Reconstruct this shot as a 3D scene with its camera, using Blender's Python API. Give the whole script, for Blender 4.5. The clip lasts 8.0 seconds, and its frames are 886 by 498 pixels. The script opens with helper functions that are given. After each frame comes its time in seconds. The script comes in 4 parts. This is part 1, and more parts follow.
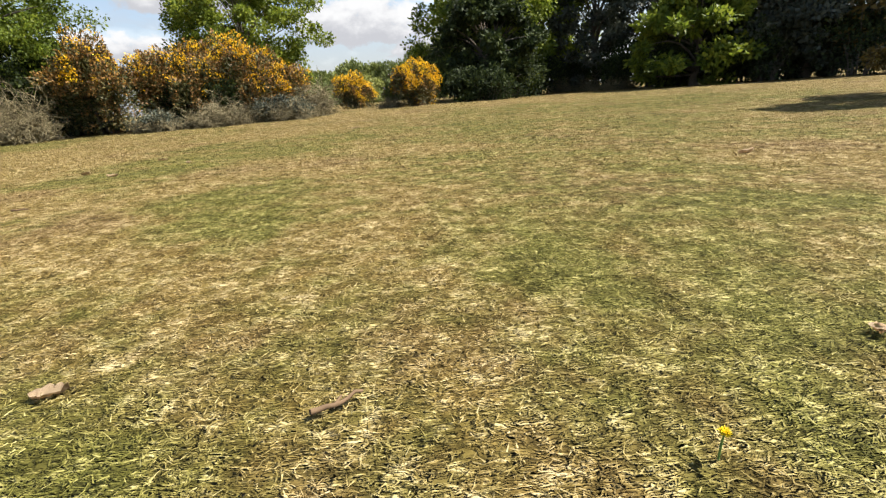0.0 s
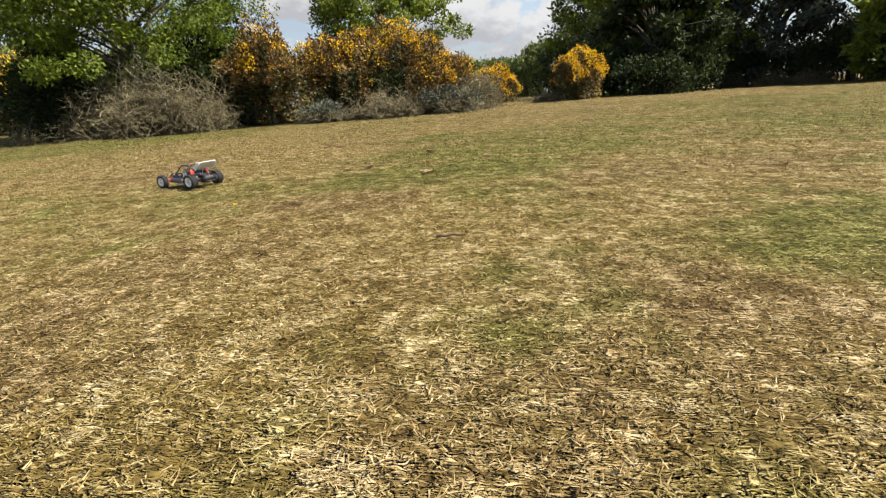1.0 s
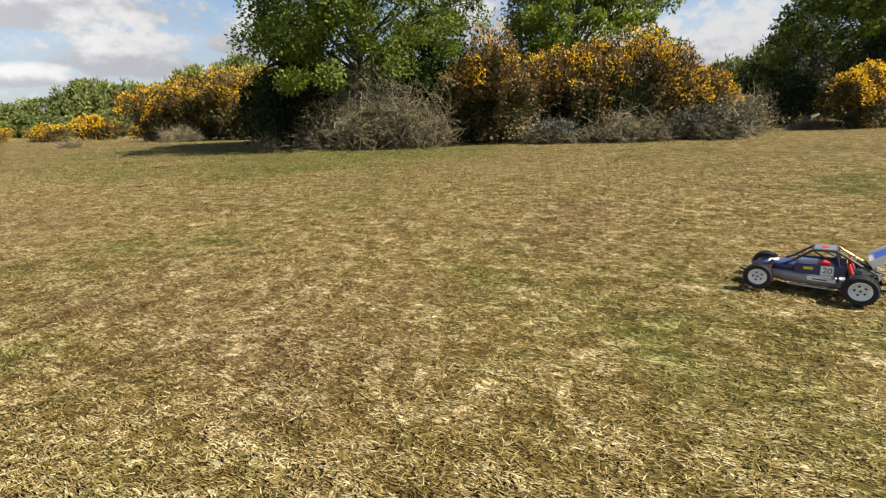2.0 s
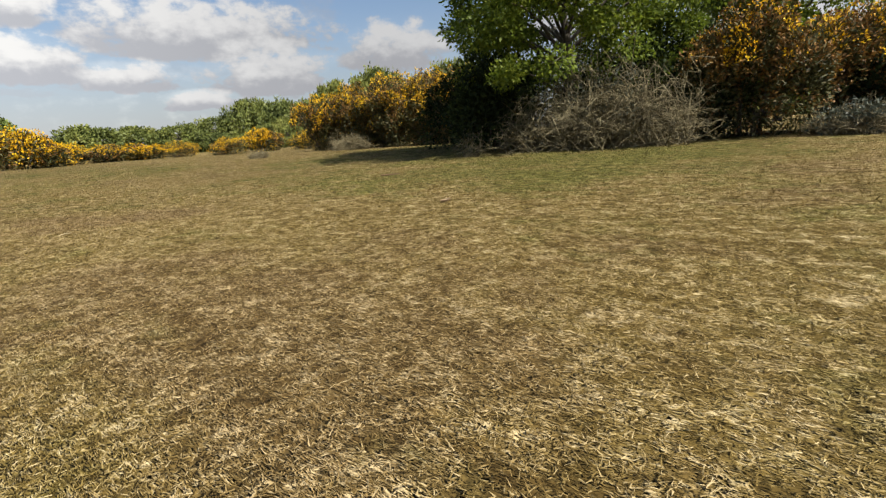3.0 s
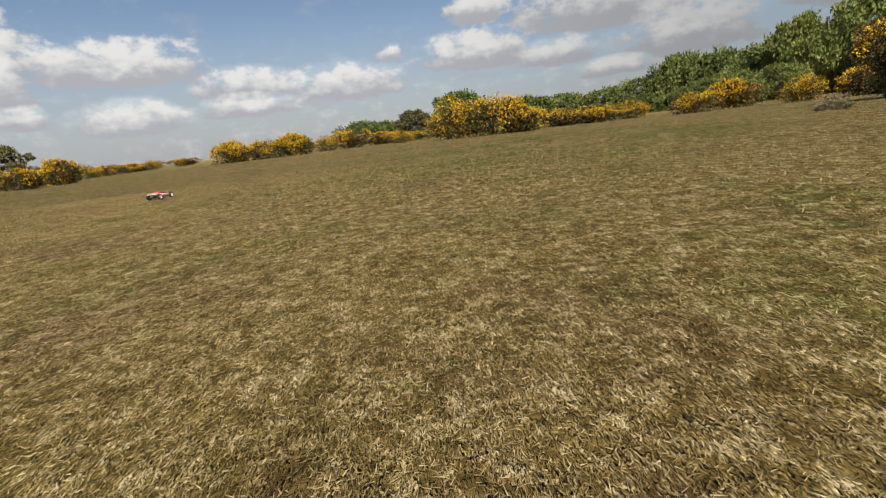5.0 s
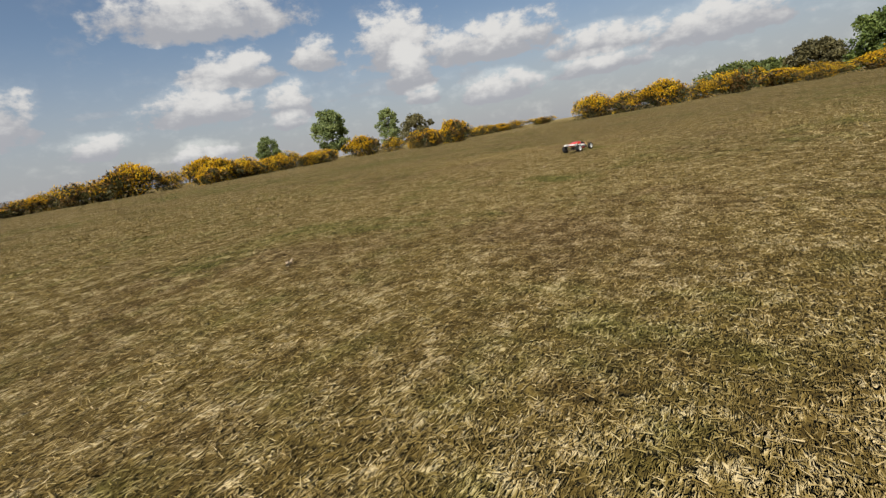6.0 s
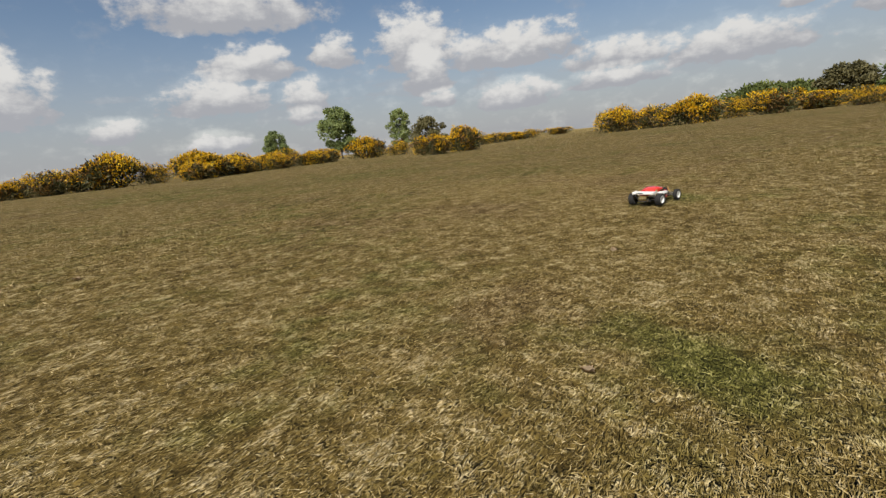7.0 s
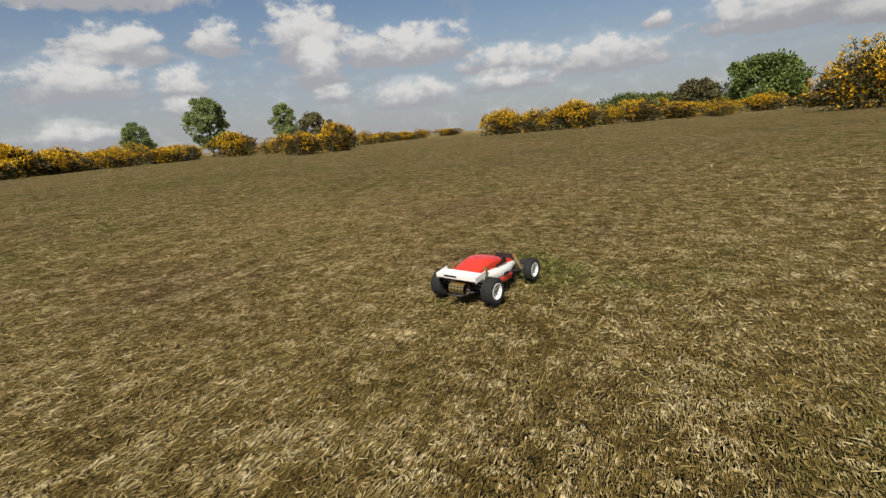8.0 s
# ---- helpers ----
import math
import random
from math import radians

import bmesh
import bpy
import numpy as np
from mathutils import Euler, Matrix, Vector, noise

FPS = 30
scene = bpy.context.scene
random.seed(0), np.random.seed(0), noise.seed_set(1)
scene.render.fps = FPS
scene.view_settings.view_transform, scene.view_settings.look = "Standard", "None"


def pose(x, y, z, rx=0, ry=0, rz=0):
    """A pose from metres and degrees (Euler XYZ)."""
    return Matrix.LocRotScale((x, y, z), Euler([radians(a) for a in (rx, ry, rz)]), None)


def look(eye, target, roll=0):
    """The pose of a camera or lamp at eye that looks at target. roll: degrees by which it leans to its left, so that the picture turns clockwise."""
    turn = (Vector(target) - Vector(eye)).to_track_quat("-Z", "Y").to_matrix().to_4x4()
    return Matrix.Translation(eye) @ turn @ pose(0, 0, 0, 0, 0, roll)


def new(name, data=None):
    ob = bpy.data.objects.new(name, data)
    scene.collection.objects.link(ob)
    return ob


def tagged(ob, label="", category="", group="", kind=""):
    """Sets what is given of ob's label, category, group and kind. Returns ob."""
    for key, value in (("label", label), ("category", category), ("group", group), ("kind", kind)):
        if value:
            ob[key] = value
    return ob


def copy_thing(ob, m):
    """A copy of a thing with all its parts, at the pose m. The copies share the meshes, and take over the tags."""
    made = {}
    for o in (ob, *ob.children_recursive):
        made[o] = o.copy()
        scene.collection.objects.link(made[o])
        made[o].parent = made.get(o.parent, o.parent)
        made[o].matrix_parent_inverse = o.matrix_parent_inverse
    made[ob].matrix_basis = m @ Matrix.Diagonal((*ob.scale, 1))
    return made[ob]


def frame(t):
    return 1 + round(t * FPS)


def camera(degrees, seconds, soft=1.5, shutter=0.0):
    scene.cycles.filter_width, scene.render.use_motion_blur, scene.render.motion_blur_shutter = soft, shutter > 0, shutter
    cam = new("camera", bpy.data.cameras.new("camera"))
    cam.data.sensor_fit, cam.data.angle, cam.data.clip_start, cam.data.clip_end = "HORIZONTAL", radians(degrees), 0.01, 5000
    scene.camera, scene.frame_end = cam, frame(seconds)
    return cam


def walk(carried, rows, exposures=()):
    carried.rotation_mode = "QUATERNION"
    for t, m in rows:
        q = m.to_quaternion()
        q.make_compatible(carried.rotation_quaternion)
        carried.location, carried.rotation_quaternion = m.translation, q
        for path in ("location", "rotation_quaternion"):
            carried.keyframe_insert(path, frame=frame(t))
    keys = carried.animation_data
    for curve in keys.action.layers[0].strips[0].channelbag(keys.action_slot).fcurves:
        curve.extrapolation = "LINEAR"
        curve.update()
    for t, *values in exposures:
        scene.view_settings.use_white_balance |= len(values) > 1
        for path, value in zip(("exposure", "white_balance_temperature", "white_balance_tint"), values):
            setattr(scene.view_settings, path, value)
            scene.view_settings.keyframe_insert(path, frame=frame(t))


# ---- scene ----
EXPOSURES = [(0.0, 1.42), (0.5, 1.32), (1.0, 1.16), (1.5, 1.11), (2.2, 0.95), (3.4, 0.66), (4.5, 0.47), (5.8, 0.22), (6.6, 0.23), (7.4, 0.15), (8.0, 0.12)]
cam = camera(87.0, 8.0, soft=1.35)
# seconds, x, y, height, heading to the left of +y, pitch, roll
ROWS = [
    (0.0, -0.26, 0.10, 0.523, -0.00, -18.27, -4.10),
    (0.2, -0.74, 0.44, 0.532, 2.04, -18.57, -4.16),
    (0.4, -1.21, 0.76, 0.523, 4.13, -18.43, -4.08),
    (0.6, -1.66, 1.02, 0.504, 6.25, -18.10, -3.92),
    (0.8, -2.11, 1.24, 0.475, 8.58, -17.82, -3.67),
    (1.0, -2.59, 1.49, 0.457, 11.05, -17.67, -3.73),
    (1.2, -3.14, 1.80, 0.516, 13.71, -16.95, -3.79),
    (1.4, -3.56, 1.98, 0.532, 16.32, -16.78, -3.03),
    (1.6, -4.05, 2.10, 0.543, 19.58, -16.37, -2.07),
    (1.8, -4.67, 2.24, 0.571, 23.29, -15.61, -1.73),
    (2.0, -5.30, 2.36, 0.591, 26.50, -14.96, -1.57),
    (2.2, -5.84, 2.43, 0.574, 29.88, -13.92, -1.51),
    (2.4, -6.39, 2.50, 0.558, 32.96, -13.21, -1.69),
    (2.6, -6.97, 2.55, 0.551, 35.64, -13.09, -2.24),
    (2.8, -7.57, 2.60, 0.548, 38.11, -13.35, -3.01),
    (3.0, -8.18, 2.64, 0.541, 40.58, -13.77, -3.86),
    (3.2, -8.79, 2.67, 0.526, 43.22, -14.14, -4.61),
    (3.4, -9.39, 2.70, 0.515, 46.24, -14.26, -5.12),
    (3.6, -9.98, 2.72, 0.524, 49.39, -14.20, -5.52),
    (3.8, -10.54, 2.71, 0.537, 52.70, -14.08, -5.77),
    (4.0, -11.09, 2.67, 0.541, 56.49, -13.66, -5.78),
    (4.2, -11.61, 2.60, 0.541, 60.69, -13.14, -5.74),
    (4.4, -12.17, 2.49, 0.545, 65.45, -13.11, -5.79),
    (4.6, -12.77, 2.34, 0.568, 71.55, -13.22, -5.78),
    (4.8, -13.32, 2.14, 0.577, 78.74, -13.52, -5.93),
    (5.0, -13.84, 1.86, 0.567, 86.85, -13.80, -6.41),
    (5.2, -14.32, 1.51, 0.554, 95.47, -14.01, -7.10),
    (5.4, -14.78, 1.12, 0.532, 104.20, -14.08, -7.89),
    (5.6, -15.20, 0.69, 0.489, 112.63, -13.95, -8.67),
    (5.8, -15.59, 0.24, 0.444, 120.36, -13.58, -9.30),
    (6.0, -15.97, -0.19, 0.464, 127.15, -13.09, -9.69),
    (6.2, -16.39, -0.53, 0.495, 131.82, -12.62, -9.58),
    (6.4, -16.87, -0.84, 0.531, 131.55, -12.61, -9.12),
    (6.6, -17.34, -1.16, 0.572, 130.93, -12.22, -7.99),
    (6.8, -17.81, -1.40, 0.609, 129.70, -12.18, -7.05),
    (7.0, -18.36, -1.53, 0.630, 127.89, -12.61, -6.38),
    (7.2, -18.99, -1.62, 0.565, 126.35, -13.29, -7.37),
    (7.4, -19.58, -1.68, 0.468, 124.00, -13.55, -6.35),
    (7.6, -20.05, -1.73, 0.447, 121.37, -13.24, -5.36),
    (7.8, -20.40, -1.80, 0.506, 118.58, -13.27, -5.10),
    (8.0, -20.68, -1.85, 0.570, 115.34, -13.89, -4.85),
]
walk(cam, [(t, pose(x, y, z, 0, 0, yaw) @ pose(0, 0, 0, 90 + pitch) @ pose(0, 0, 0, 0, 0, roll)) for t, x, y, z, yaw, pitch, roll in ROWS],
     exposures=EXPOSURES)

# ---- sky and sun ----
SUN_AZ, SUN_EL = 279.0, 50.0   # heading of the sun, degrees to the left of +y, and its height
SUN_DIR = Vector((-math.sin(radians(SUN_AZ)) * math.cos(radians(SUN_EL)), math.cos(radians(SUN_AZ)) * math.cos(radians(SUN_EL)), math.sin(radians(SUN_EL))))
sun_data = bpy.data.lights.new("sun", "SUN")
sun_data.energy, sun_data.angle, sun_data.color = 5.0, radians(0.53), (1.0, 0.95, 0.86)
sun = new("sun", sun_data)
sun.matrix_world = look((0, 0, 60), Vector((0, 0, 60)) - SUN_DIR)


class Nodes:
    """A short way to write node trees."""

    def __init__(self, tree):
        self.tree = tree
        tree.nodes.clear()

    def add(self, kind, links=(), **settings):
        node = self.tree.nodes.new(kind)
        for key, value in settings.items():
            setattr(node, key, value)
        for key, value in (links.items() if links else ()):
            if isinstance(value, bpy.types.NodeSocket):
                self.tree.links.new(value, node.inputs[key])
            else:
                node.inputs[key].default_value = value
        return node

    def math(self, op, a, b=0.0, c=0.0):
        return self.add("ShaderNodeMath", {0: a, 1: b, 2: c}, operation=op).outputs[0]

    def noise(self, vector, scale, detail=3.0, rough=0.55, distortion=0.0):
        return self.add("ShaderNodeTexNoise", {"Vector": vector, "Scale": scale, "Detail": detail, "Roughness": rough, "Distortion": distortion}).outputs["Fac"]

    def step(self, value, low, high):
        return self.add("ShaderNodeMapRange", {"Value": value, "From Min": low, "From Max": high}, interpolation_type="SMOOTHSTEP").outputs[0]

    def mix(self, fac, a, b):
        return self.add("ShaderNodeMix", {0: fac, 6: a, 7: b}, data_type="RGBA").outputs[2]

    def ramp(self, value, stops):
        node = self.add("ShaderNodeValToRGB", {0: value})
        while len(node.color_ramp.elements) < len(stops):
            node.color_ramp.elements.new(0.5)
        for element, (at, colour) in zip(node.color_ramp.elements, stops):
            element.position, element.color = at, (*colour, 1)
        return node.outputs[0]


# heading and height of a cloud's base, its half width and its height, in degrees
CLOUDS = [
    (150.6, 6.3, 5.6, 3.3), (141.1, 5.8, 2.9, 3.3), (142.1, 4.2, 2.0, 1.6), (146.6, 9.6, 5.0, 3.0), (137.7, 10.3, 2.5, 2.8),
    (128.3, 9.6, 4.8, 5.4), (127.5, 6.7, 2.4, 4.1), (126.1, 4.7, 2.0, 1.6), (117.6, 8.6, 7.6, 3.6), (117.5, 3.8, 4.8, 2.8),
    (106.2, 6.6, 5.2, 2.5), (106.5, 4.5, 5.0, 1.9), (95.6, 5.7, 6.6, 3.2), (90.7, 9.0, 1.3, 1.4), (151.6, 2.1, 3.6, 1.9),
    (169.0, 6.7, 4.6, 5.3), (160.4, 3.9, 2.8, 2.0), (148.0, 14.8, 8.4, 4.6), (80.5, 7.6, 6.6, 3.4), (71.5, 6.6, 4.4, 2.3),
    (80.3, 12.1, 3.8, 3.0), (64.7, 10.3, 11.6, 4.8), (58.5, 6.3, 6.8, 4.2), (44.4, 8.4, 5.8, 4.2), (65.5, 4.5, 3.6, 1.6),
    (7.0, 7.0, 7.0, 5.0), (31.5, 5.6, 5.0, 2.2), (-4.0, 4.2, 7.5, 6.6), (24.0, 10.0, 6.0, 4.0), (185.0, 9.0, 8.0, 5.0), (210.0, 8.0, 9.0, 4.0),
    (240.0, 10.0, 10.0, 5.0), (275.0, 8.0, 8.0, 5.0), (320.0, 9.0, 9.0, 5.0),
]


def build_sky():
    world = bpy.data.worlds.new("sky")
    scene.world = world
    world.use_nodes = True
    n = Nodes(world.node_tree)
    sky = n.add("ShaderNodeTexSky", sky_type="NISHITA", sun_disc=False, sun_elevation=radians(SUN_EL),
                sun_rotation=radians(-SUN_AZ), air_density=1.0, dust_density=1.2, ozone_density=1.3)
    way = n.add("ShaderNodeTexCoord").outputs["Generated"]
    part = n.add("ShaderNodeSeparateXYZ", {0: way})
    az = n.math("MULTIPLY", n.math("ARCTAN2", n.math("MULTIPLY", part.outputs[0], -1.0), part.outputs[1]), 57.29578)
    az = n.math("FLOORED_MODULO", n.math("ADD", az, 30.0), 360.0)
    az = n.math("SUBTRACT", az, 30.0)
    el = n.math("MULTIPLY", n.math("ARCSINE", part.outputs[2]), 57.29578)
    # billows push the outlines about
    flat = n.add("ShaderNodeCombineXYZ", {0: az, 1: n.math("MULTIPLY", el, 1.5), 2: 0.0}).outputs[0]
    big = n.noise(flat, 0.42, 7.0, 0.58)
    side = n.noise(flat, 0.23, 4.0, 0.5)
    az2 = n.math("MULTIPLY_ADD", n.math("SUBTRACT", side, 0.5), 5.0, az)
    total, lift = None, None
    for a, e, w, h in CLOUDS:
        u = n.math("DIVIDE", n.math("SUBTRACT", az2, a), w * 1.12)
        v = n.math("DIVIDE", n.math("SUBTRACT", el, e), h)
        low = n.math("MAXIMUM", n.math("MULTIPLY", v, -3.2), n.math("MULTIPLY", v, 1.0))
        d = n.math("SUBTRACT", 1.0, n.math("ADD", n.math("MULTIPLY", u, u), n.math("MULTIPLY", low, low)))
        d = n.math("MAXIMUM", d, -1.5)
        share = n.math("MAXIMUM", n.math("ADD", d, 0.5), 0.0)
        total = d if total is None else n.math("MAXIMUM", total, d)
        lift = n.math("MULTIPLY", share, v) if lift is None else n.math("MULTIPLY_ADD", share, v, lift)
    body = n.math("MULTIPLY_ADD", n.math("SUBTRACT", big, 0.5), 3.0, total)
    cover = n.step(body, -0.35, 0.55)
    # long low banks, wisps and the veil over the horizon
    long = n.add("ShaderNodeCombineXYZ", {0: n.math("MULTIPLY", az, 0.30), 1: el, 2: 4.0}).outputs[0]
    bank = n.math("MULTIPLY", n.step(n.noise(long, 0.42, 6.0, 0.58), 0.44, 0.62), n.step(el, 14.0, 5.0))
    wisp = n.step(n.noise(flat, 0.16, 8.0, 0.62), 0.50, 0.80)
    veil = n.step(el, 16.0, 0.0)
    cover = n.math("MAXIMUM", cover, n.math("MULTIPLY", wisp, 0.5))
    cover = n.math("MAXIMUM", cover, n.math("MULTIPLY", bank, 0.72))
    cover = n.math("MAXIMUM", cover, n.math("MULTIPLY", veil, 0.80))
    tone = n.step(n.math("MULTIPLY_ADD", n.math("SUBTRACT", big, 0.5), 1.6, lift), -0.05, 0.75)
    cloud = n.mix(tone, (4.5, 4.6, 4.95, 1), (8.2, 8.1, 7.9, 1))
    shaded = n.mix(tone, (3.1, 3.15, 3.35, 1), (4.9, 4.9, 4.95, 1))
    cloud = n.mix(n.step(az, 95.0, 45.0), cloud, shaded)
    colour = n.mix(cover, sky.outputs[0], cloud)
    back = n.add("ShaderNodeBackground", {0: colour, 1: 0.076})
    n.add("ShaderNodeOutputWorld", {0: back.outputs[0]})


build_sky()


# ---- materials ----
def material(name):
    m = bpy.data.materials.new(name)
    m.use_nodes = True
    return m, Nodes(m.node_tree)


def finish(n, shader):
    n.add("ShaderNodeOutputMaterial", {0: shader})


def plain(name, colour, rough=0.5, metal=0.0, vary=0.12, scale=60.0, bump=0.0, coat=0.0):
    """A painted, moulded or cast surface with slight wear and unevenness."""
    m, n = material(name)
    where = n.add("ShaderNodeTexCoord").outputs["Object"]
    grain = n.noise(where, scale, 5.0)
    dirt = n.noise(where, scale * 0.17, 3.0)
    tone = n.math("MULTIPLY_ADD", n.math("SUBTRACT", n.math("ADD", grain, dirt), 1.0), vary * 2.2, 1.0)
    tinted = n.add("ShaderNodeMix", {0: 1.0, 6: (*colour, 1), 7: n.add("ShaderNodeCombineColor", {0: tone, 1: tone, 2: tone}).outputs[0]},
                   data_type="RGBA", blend_type="MULTIPLY").outputs[2]
    b = n.add("ShaderNodeBsdfPrincipled", {"Base Color": tinted, "Metallic": metal, "Coat Weight": coat,
                                           "Roughness": n.math("MULTIPLY_ADD", dirt, 0.25, max(rough - 0.12, 0.03))})
    if bump:
        n.tree.links.new(n.add("ShaderNodeBump", {"Height": grain, "Strength": bump, "Distance": 0.002}).outputs[0], b.inputs["Normal"])
    finish(n, b.outputs[0])
    return m


def leafy(name, stops, through_light=0.25, rough=0.55, patch=0.35, patch_scale=0.9):
    """Leaves and twigs: a colour of its own for each piece, drifting over the plant."""
    m, n = material(name)
    where = n.add("ShaderNodeNewGeometry")
    drift = n.noise(where.outputs["Position"], patch_scale, 2.0)
    pick = n.math("ADD", n.math("MULTIPLY", where.outputs["Random Per Island"], 1.0 - patch), n.math("MULTIPLY", n.step(drift, 0.3, 0.7), patch))
    colour = n.ramp(pick, stops)
    b = n.add("ShaderNodeBsdfPrincipled", {"Base Color": colour, "Roughness": rough, "Specular IOR Level": 0.25})
    t = n.add("ShaderNodeBsdfTranslucent", {0: colour})
    finish(n, n.add("ShaderNodeMixShader", {0: through_light, 1: b.outputs[0], 2: t.outputs[0]}).outputs[0])
    return m


# greener and barer parts of the green: x, y, radius, strength
GREEN_PATCHES = [(0.6, 1.5, 1.9, 1.0), (-3.2, 4.7, 1.6, 1.0), (-2.6, 7.0, 3.0, 0.9), (-4.9, 4.0, 0.7, 0.35), (-11.0, 11.0, 4.5, 1.0), (-13.6, 3.1, 0.9, 0.35),
                 (-10.1, 3.8, 0.45, 0.8), (-17.8, -2.9, 1.3, 0.6), (-17.9, -1.5, 0.4, 0.8), (-22.4, -2.2, 0.6, 1.0), (3.0, 9.0, 7.0, 0.8), (-16.0, 12.0, 8.0, 0.65), (-26.0, 5.0, 9.0, 0.45), (-12.0, 8.0, 3.8, 0.6), (-26.0, -12.0, 9.0, 0.3), (-0.6, 0.8, 2.0, 0.7), (0.2, 3.5, 2.4, 0.6), (-1.5, 2.8, 1.5, 0.9), (-19.8, -1.5, 0.5, 0.6)]
WORN_PATCHES = [(-2.2, 2.1, 0.8, 0.9), (-3.5, 2.7, 1.2, 1.0), (-9.6, 3.7, 1.2, 1.0), (-12.9, 3.7, 1.1, 0.9), (-6.6, 3.6, 1.0, 0.6), (-18.0, -0.9, 1.0, 0.5), (-21.8, -3.4, 1.8, 0.6)]


def patches(n, where, spots):
    """How far a place lies inside soft-edged spots."""
    total = None
    for x, y, r, weight in spots:
        off = n.add("ShaderNodeVectorMath", {0: where, 1: (x, y, 0.0)}, operation="DISTANCE").outputs["Value"]
        share = n.math("MULTIPLY", n.step(off, r, r * 0.25), weight)
        total = share if total is None else n.math("MAXIMUM", total, share)
    return total


def turf_colour(n, where, pick):
    """Short dry turf: straw with olive, green and bare brown patches."""
    far = n.noise(where, 0.22, 3.0, 0.5)
    mid = n.noise(where, 1.1, 4.0, 0.6)
    near = n.noise(where, 5.0, 3.0, 0.6)
    # tussocks and hollows a hand's width to a stride across
    mottle = n.math("ADD", n.math("MULTIPLY", n.noise(where, 4.2, 4.0, 0.7, 0.6), 0.4), n.math("MULTIPLY", n.noise(where, 13.0, 2.0, 0.7, 0.5), 0.6))
    pick = n.math("MULTIPLY_ADD", n.math("SUBTRACT", mottle, 0.495), 1.6, pick)
    pick = n.math("MINIMUM", n.math("MAXIMUM", pick, 0.0), 1.0)
    warp = n.add("ShaderNodeTexNoise", {"Vector": where, "Scale": 0.9, "Detail": 3.0}).outputs["Color"]
    warp = n.add("ShaderNodeVectorMath", {0: warp, 1: (0.5, 0.5, 0.5)}, operation="SUBTRACT").outputs[0]
    bent = n.add("ShaderNodeVectorMath", {0: warp, 1: (2.6, 2.6, 0.0), 2: where}, operation="MULTIPLY_ADD").outputs[0]
    grown, worn = patches(n, bent, GREEN_PATCHES), patches(n, bent, WORN_PATCHES)
    green = n.math("ADD", n.math("MULTIPLY", far, 0.45), n.math("ADD", n.math("MULTIPLY", mid, 0.55), n.math("MULTIPLY", n.math("SUBTRACT", near, 0.5), 0.45)))
    green = n.math("MULTIPLY_ADD", grown, 0.20, n.math("MULTIPLY_ADD", worn, -0.15, green))
    green = n.step(green, 0.475, 0.745)
    brown = n.noise(n.add("ShaderNodeVectorMath", {0: where, 1: (37.0, 11.0, 3.0)}, operation="ADD").outputs[0], 0.75, 4.0, 0.6)
    brown = n.step(n.math("MULTIPLY_ADD", worn, 0.14, brown), 0.50, 0.70)
    straw = n.ramp(pick, [(0.0, (0.088, 0.058, 0.014)), (0.35, (0.205, 0.142, 0.040)), (0.7, (0.355, 0.261, 0.104)), (1.0, (0.55, 0.435, 0.23))])
    lush = n.ramp(pick, [(0.0, (0.048, 0.050, 0.009)), (0.4, (0.112, 0.114, 0.022)), (0.75, (0.200, 0.192, 0.042)), (1.0, (0.37, 0.335, 0.11))])
    bare = n.ramp(pick, [(0.0, (0.068, 0.039, 0.015)), (0.5, (0.188, 0.118, 0.050)), (1.0, (0.44, 0.32, 0.165))])
    return n.mix(n.math("MULTIPLY", green, 0.85), n.mix(n.math("MULTIPLY", brown, 0.6), straw, bare), lush)


def make_turf():
    m, n = material("turf")
    where = n.add("ShaderNodeNewGeometry").outputs["Position"]
    # matted stalks lying in three directions
    fine = None
    for turn in (12.0, 74.0, 133.0):
        laid = n.add("ShaderNodeMapping", {"Vector": where, "Rotation": (0, 0, radians(turn)), "Scale": (40.0, 125.0, 70.0)}).outputs[0]
        fibre = n.noise(laid, 1.0, 2.0, 0.6, 0.5)
        fine = fibre if fine is None else n.math("MAXIMUM", fine, fibre)
    fine = n.math("SUBTRACT", fine, 0.09)
    tuft = n.noise(where, 24.0, 4.0, 0.65, 0.4)
    clump = n.noise(where, 6.5, 4.0, 0.6)
    pick = n.math("ADD", n.math("MULTIPLY", fine, 0.52), n.math("ADD", n.math("MULTIPLY", tuft, 0.27), n.math("MULTIPLY", clump, 0.21)))
    pick = n.step(pick, 0.425, 0.59)
    colour = turf_colour(n, where, n.math("MULTIPLY_ADD", pick, 0.84, 0.10))
    b = n.add("ShaderNodeBsdfPrincipled", {"Base Color": colour, "Roughness": 0.9, "Specular IOR Level": 0.1})
    bump = n.add("ShaderNodeBump", {"Height": pick, "Strength": 1.0, "Distance": 0.04})
    tussock = n.add("ShaderNodeBump", {"Height": n.noise(where, 7.0, 3.0, 0.6), "Strength": 1.0, "Distance": 0.10, "Normal": bump.outputs[0]})
    n.tree.links.new(tussock.outputs[0], b.inputs["Normal"])
    finish(n, b.outputs[0])
    return m


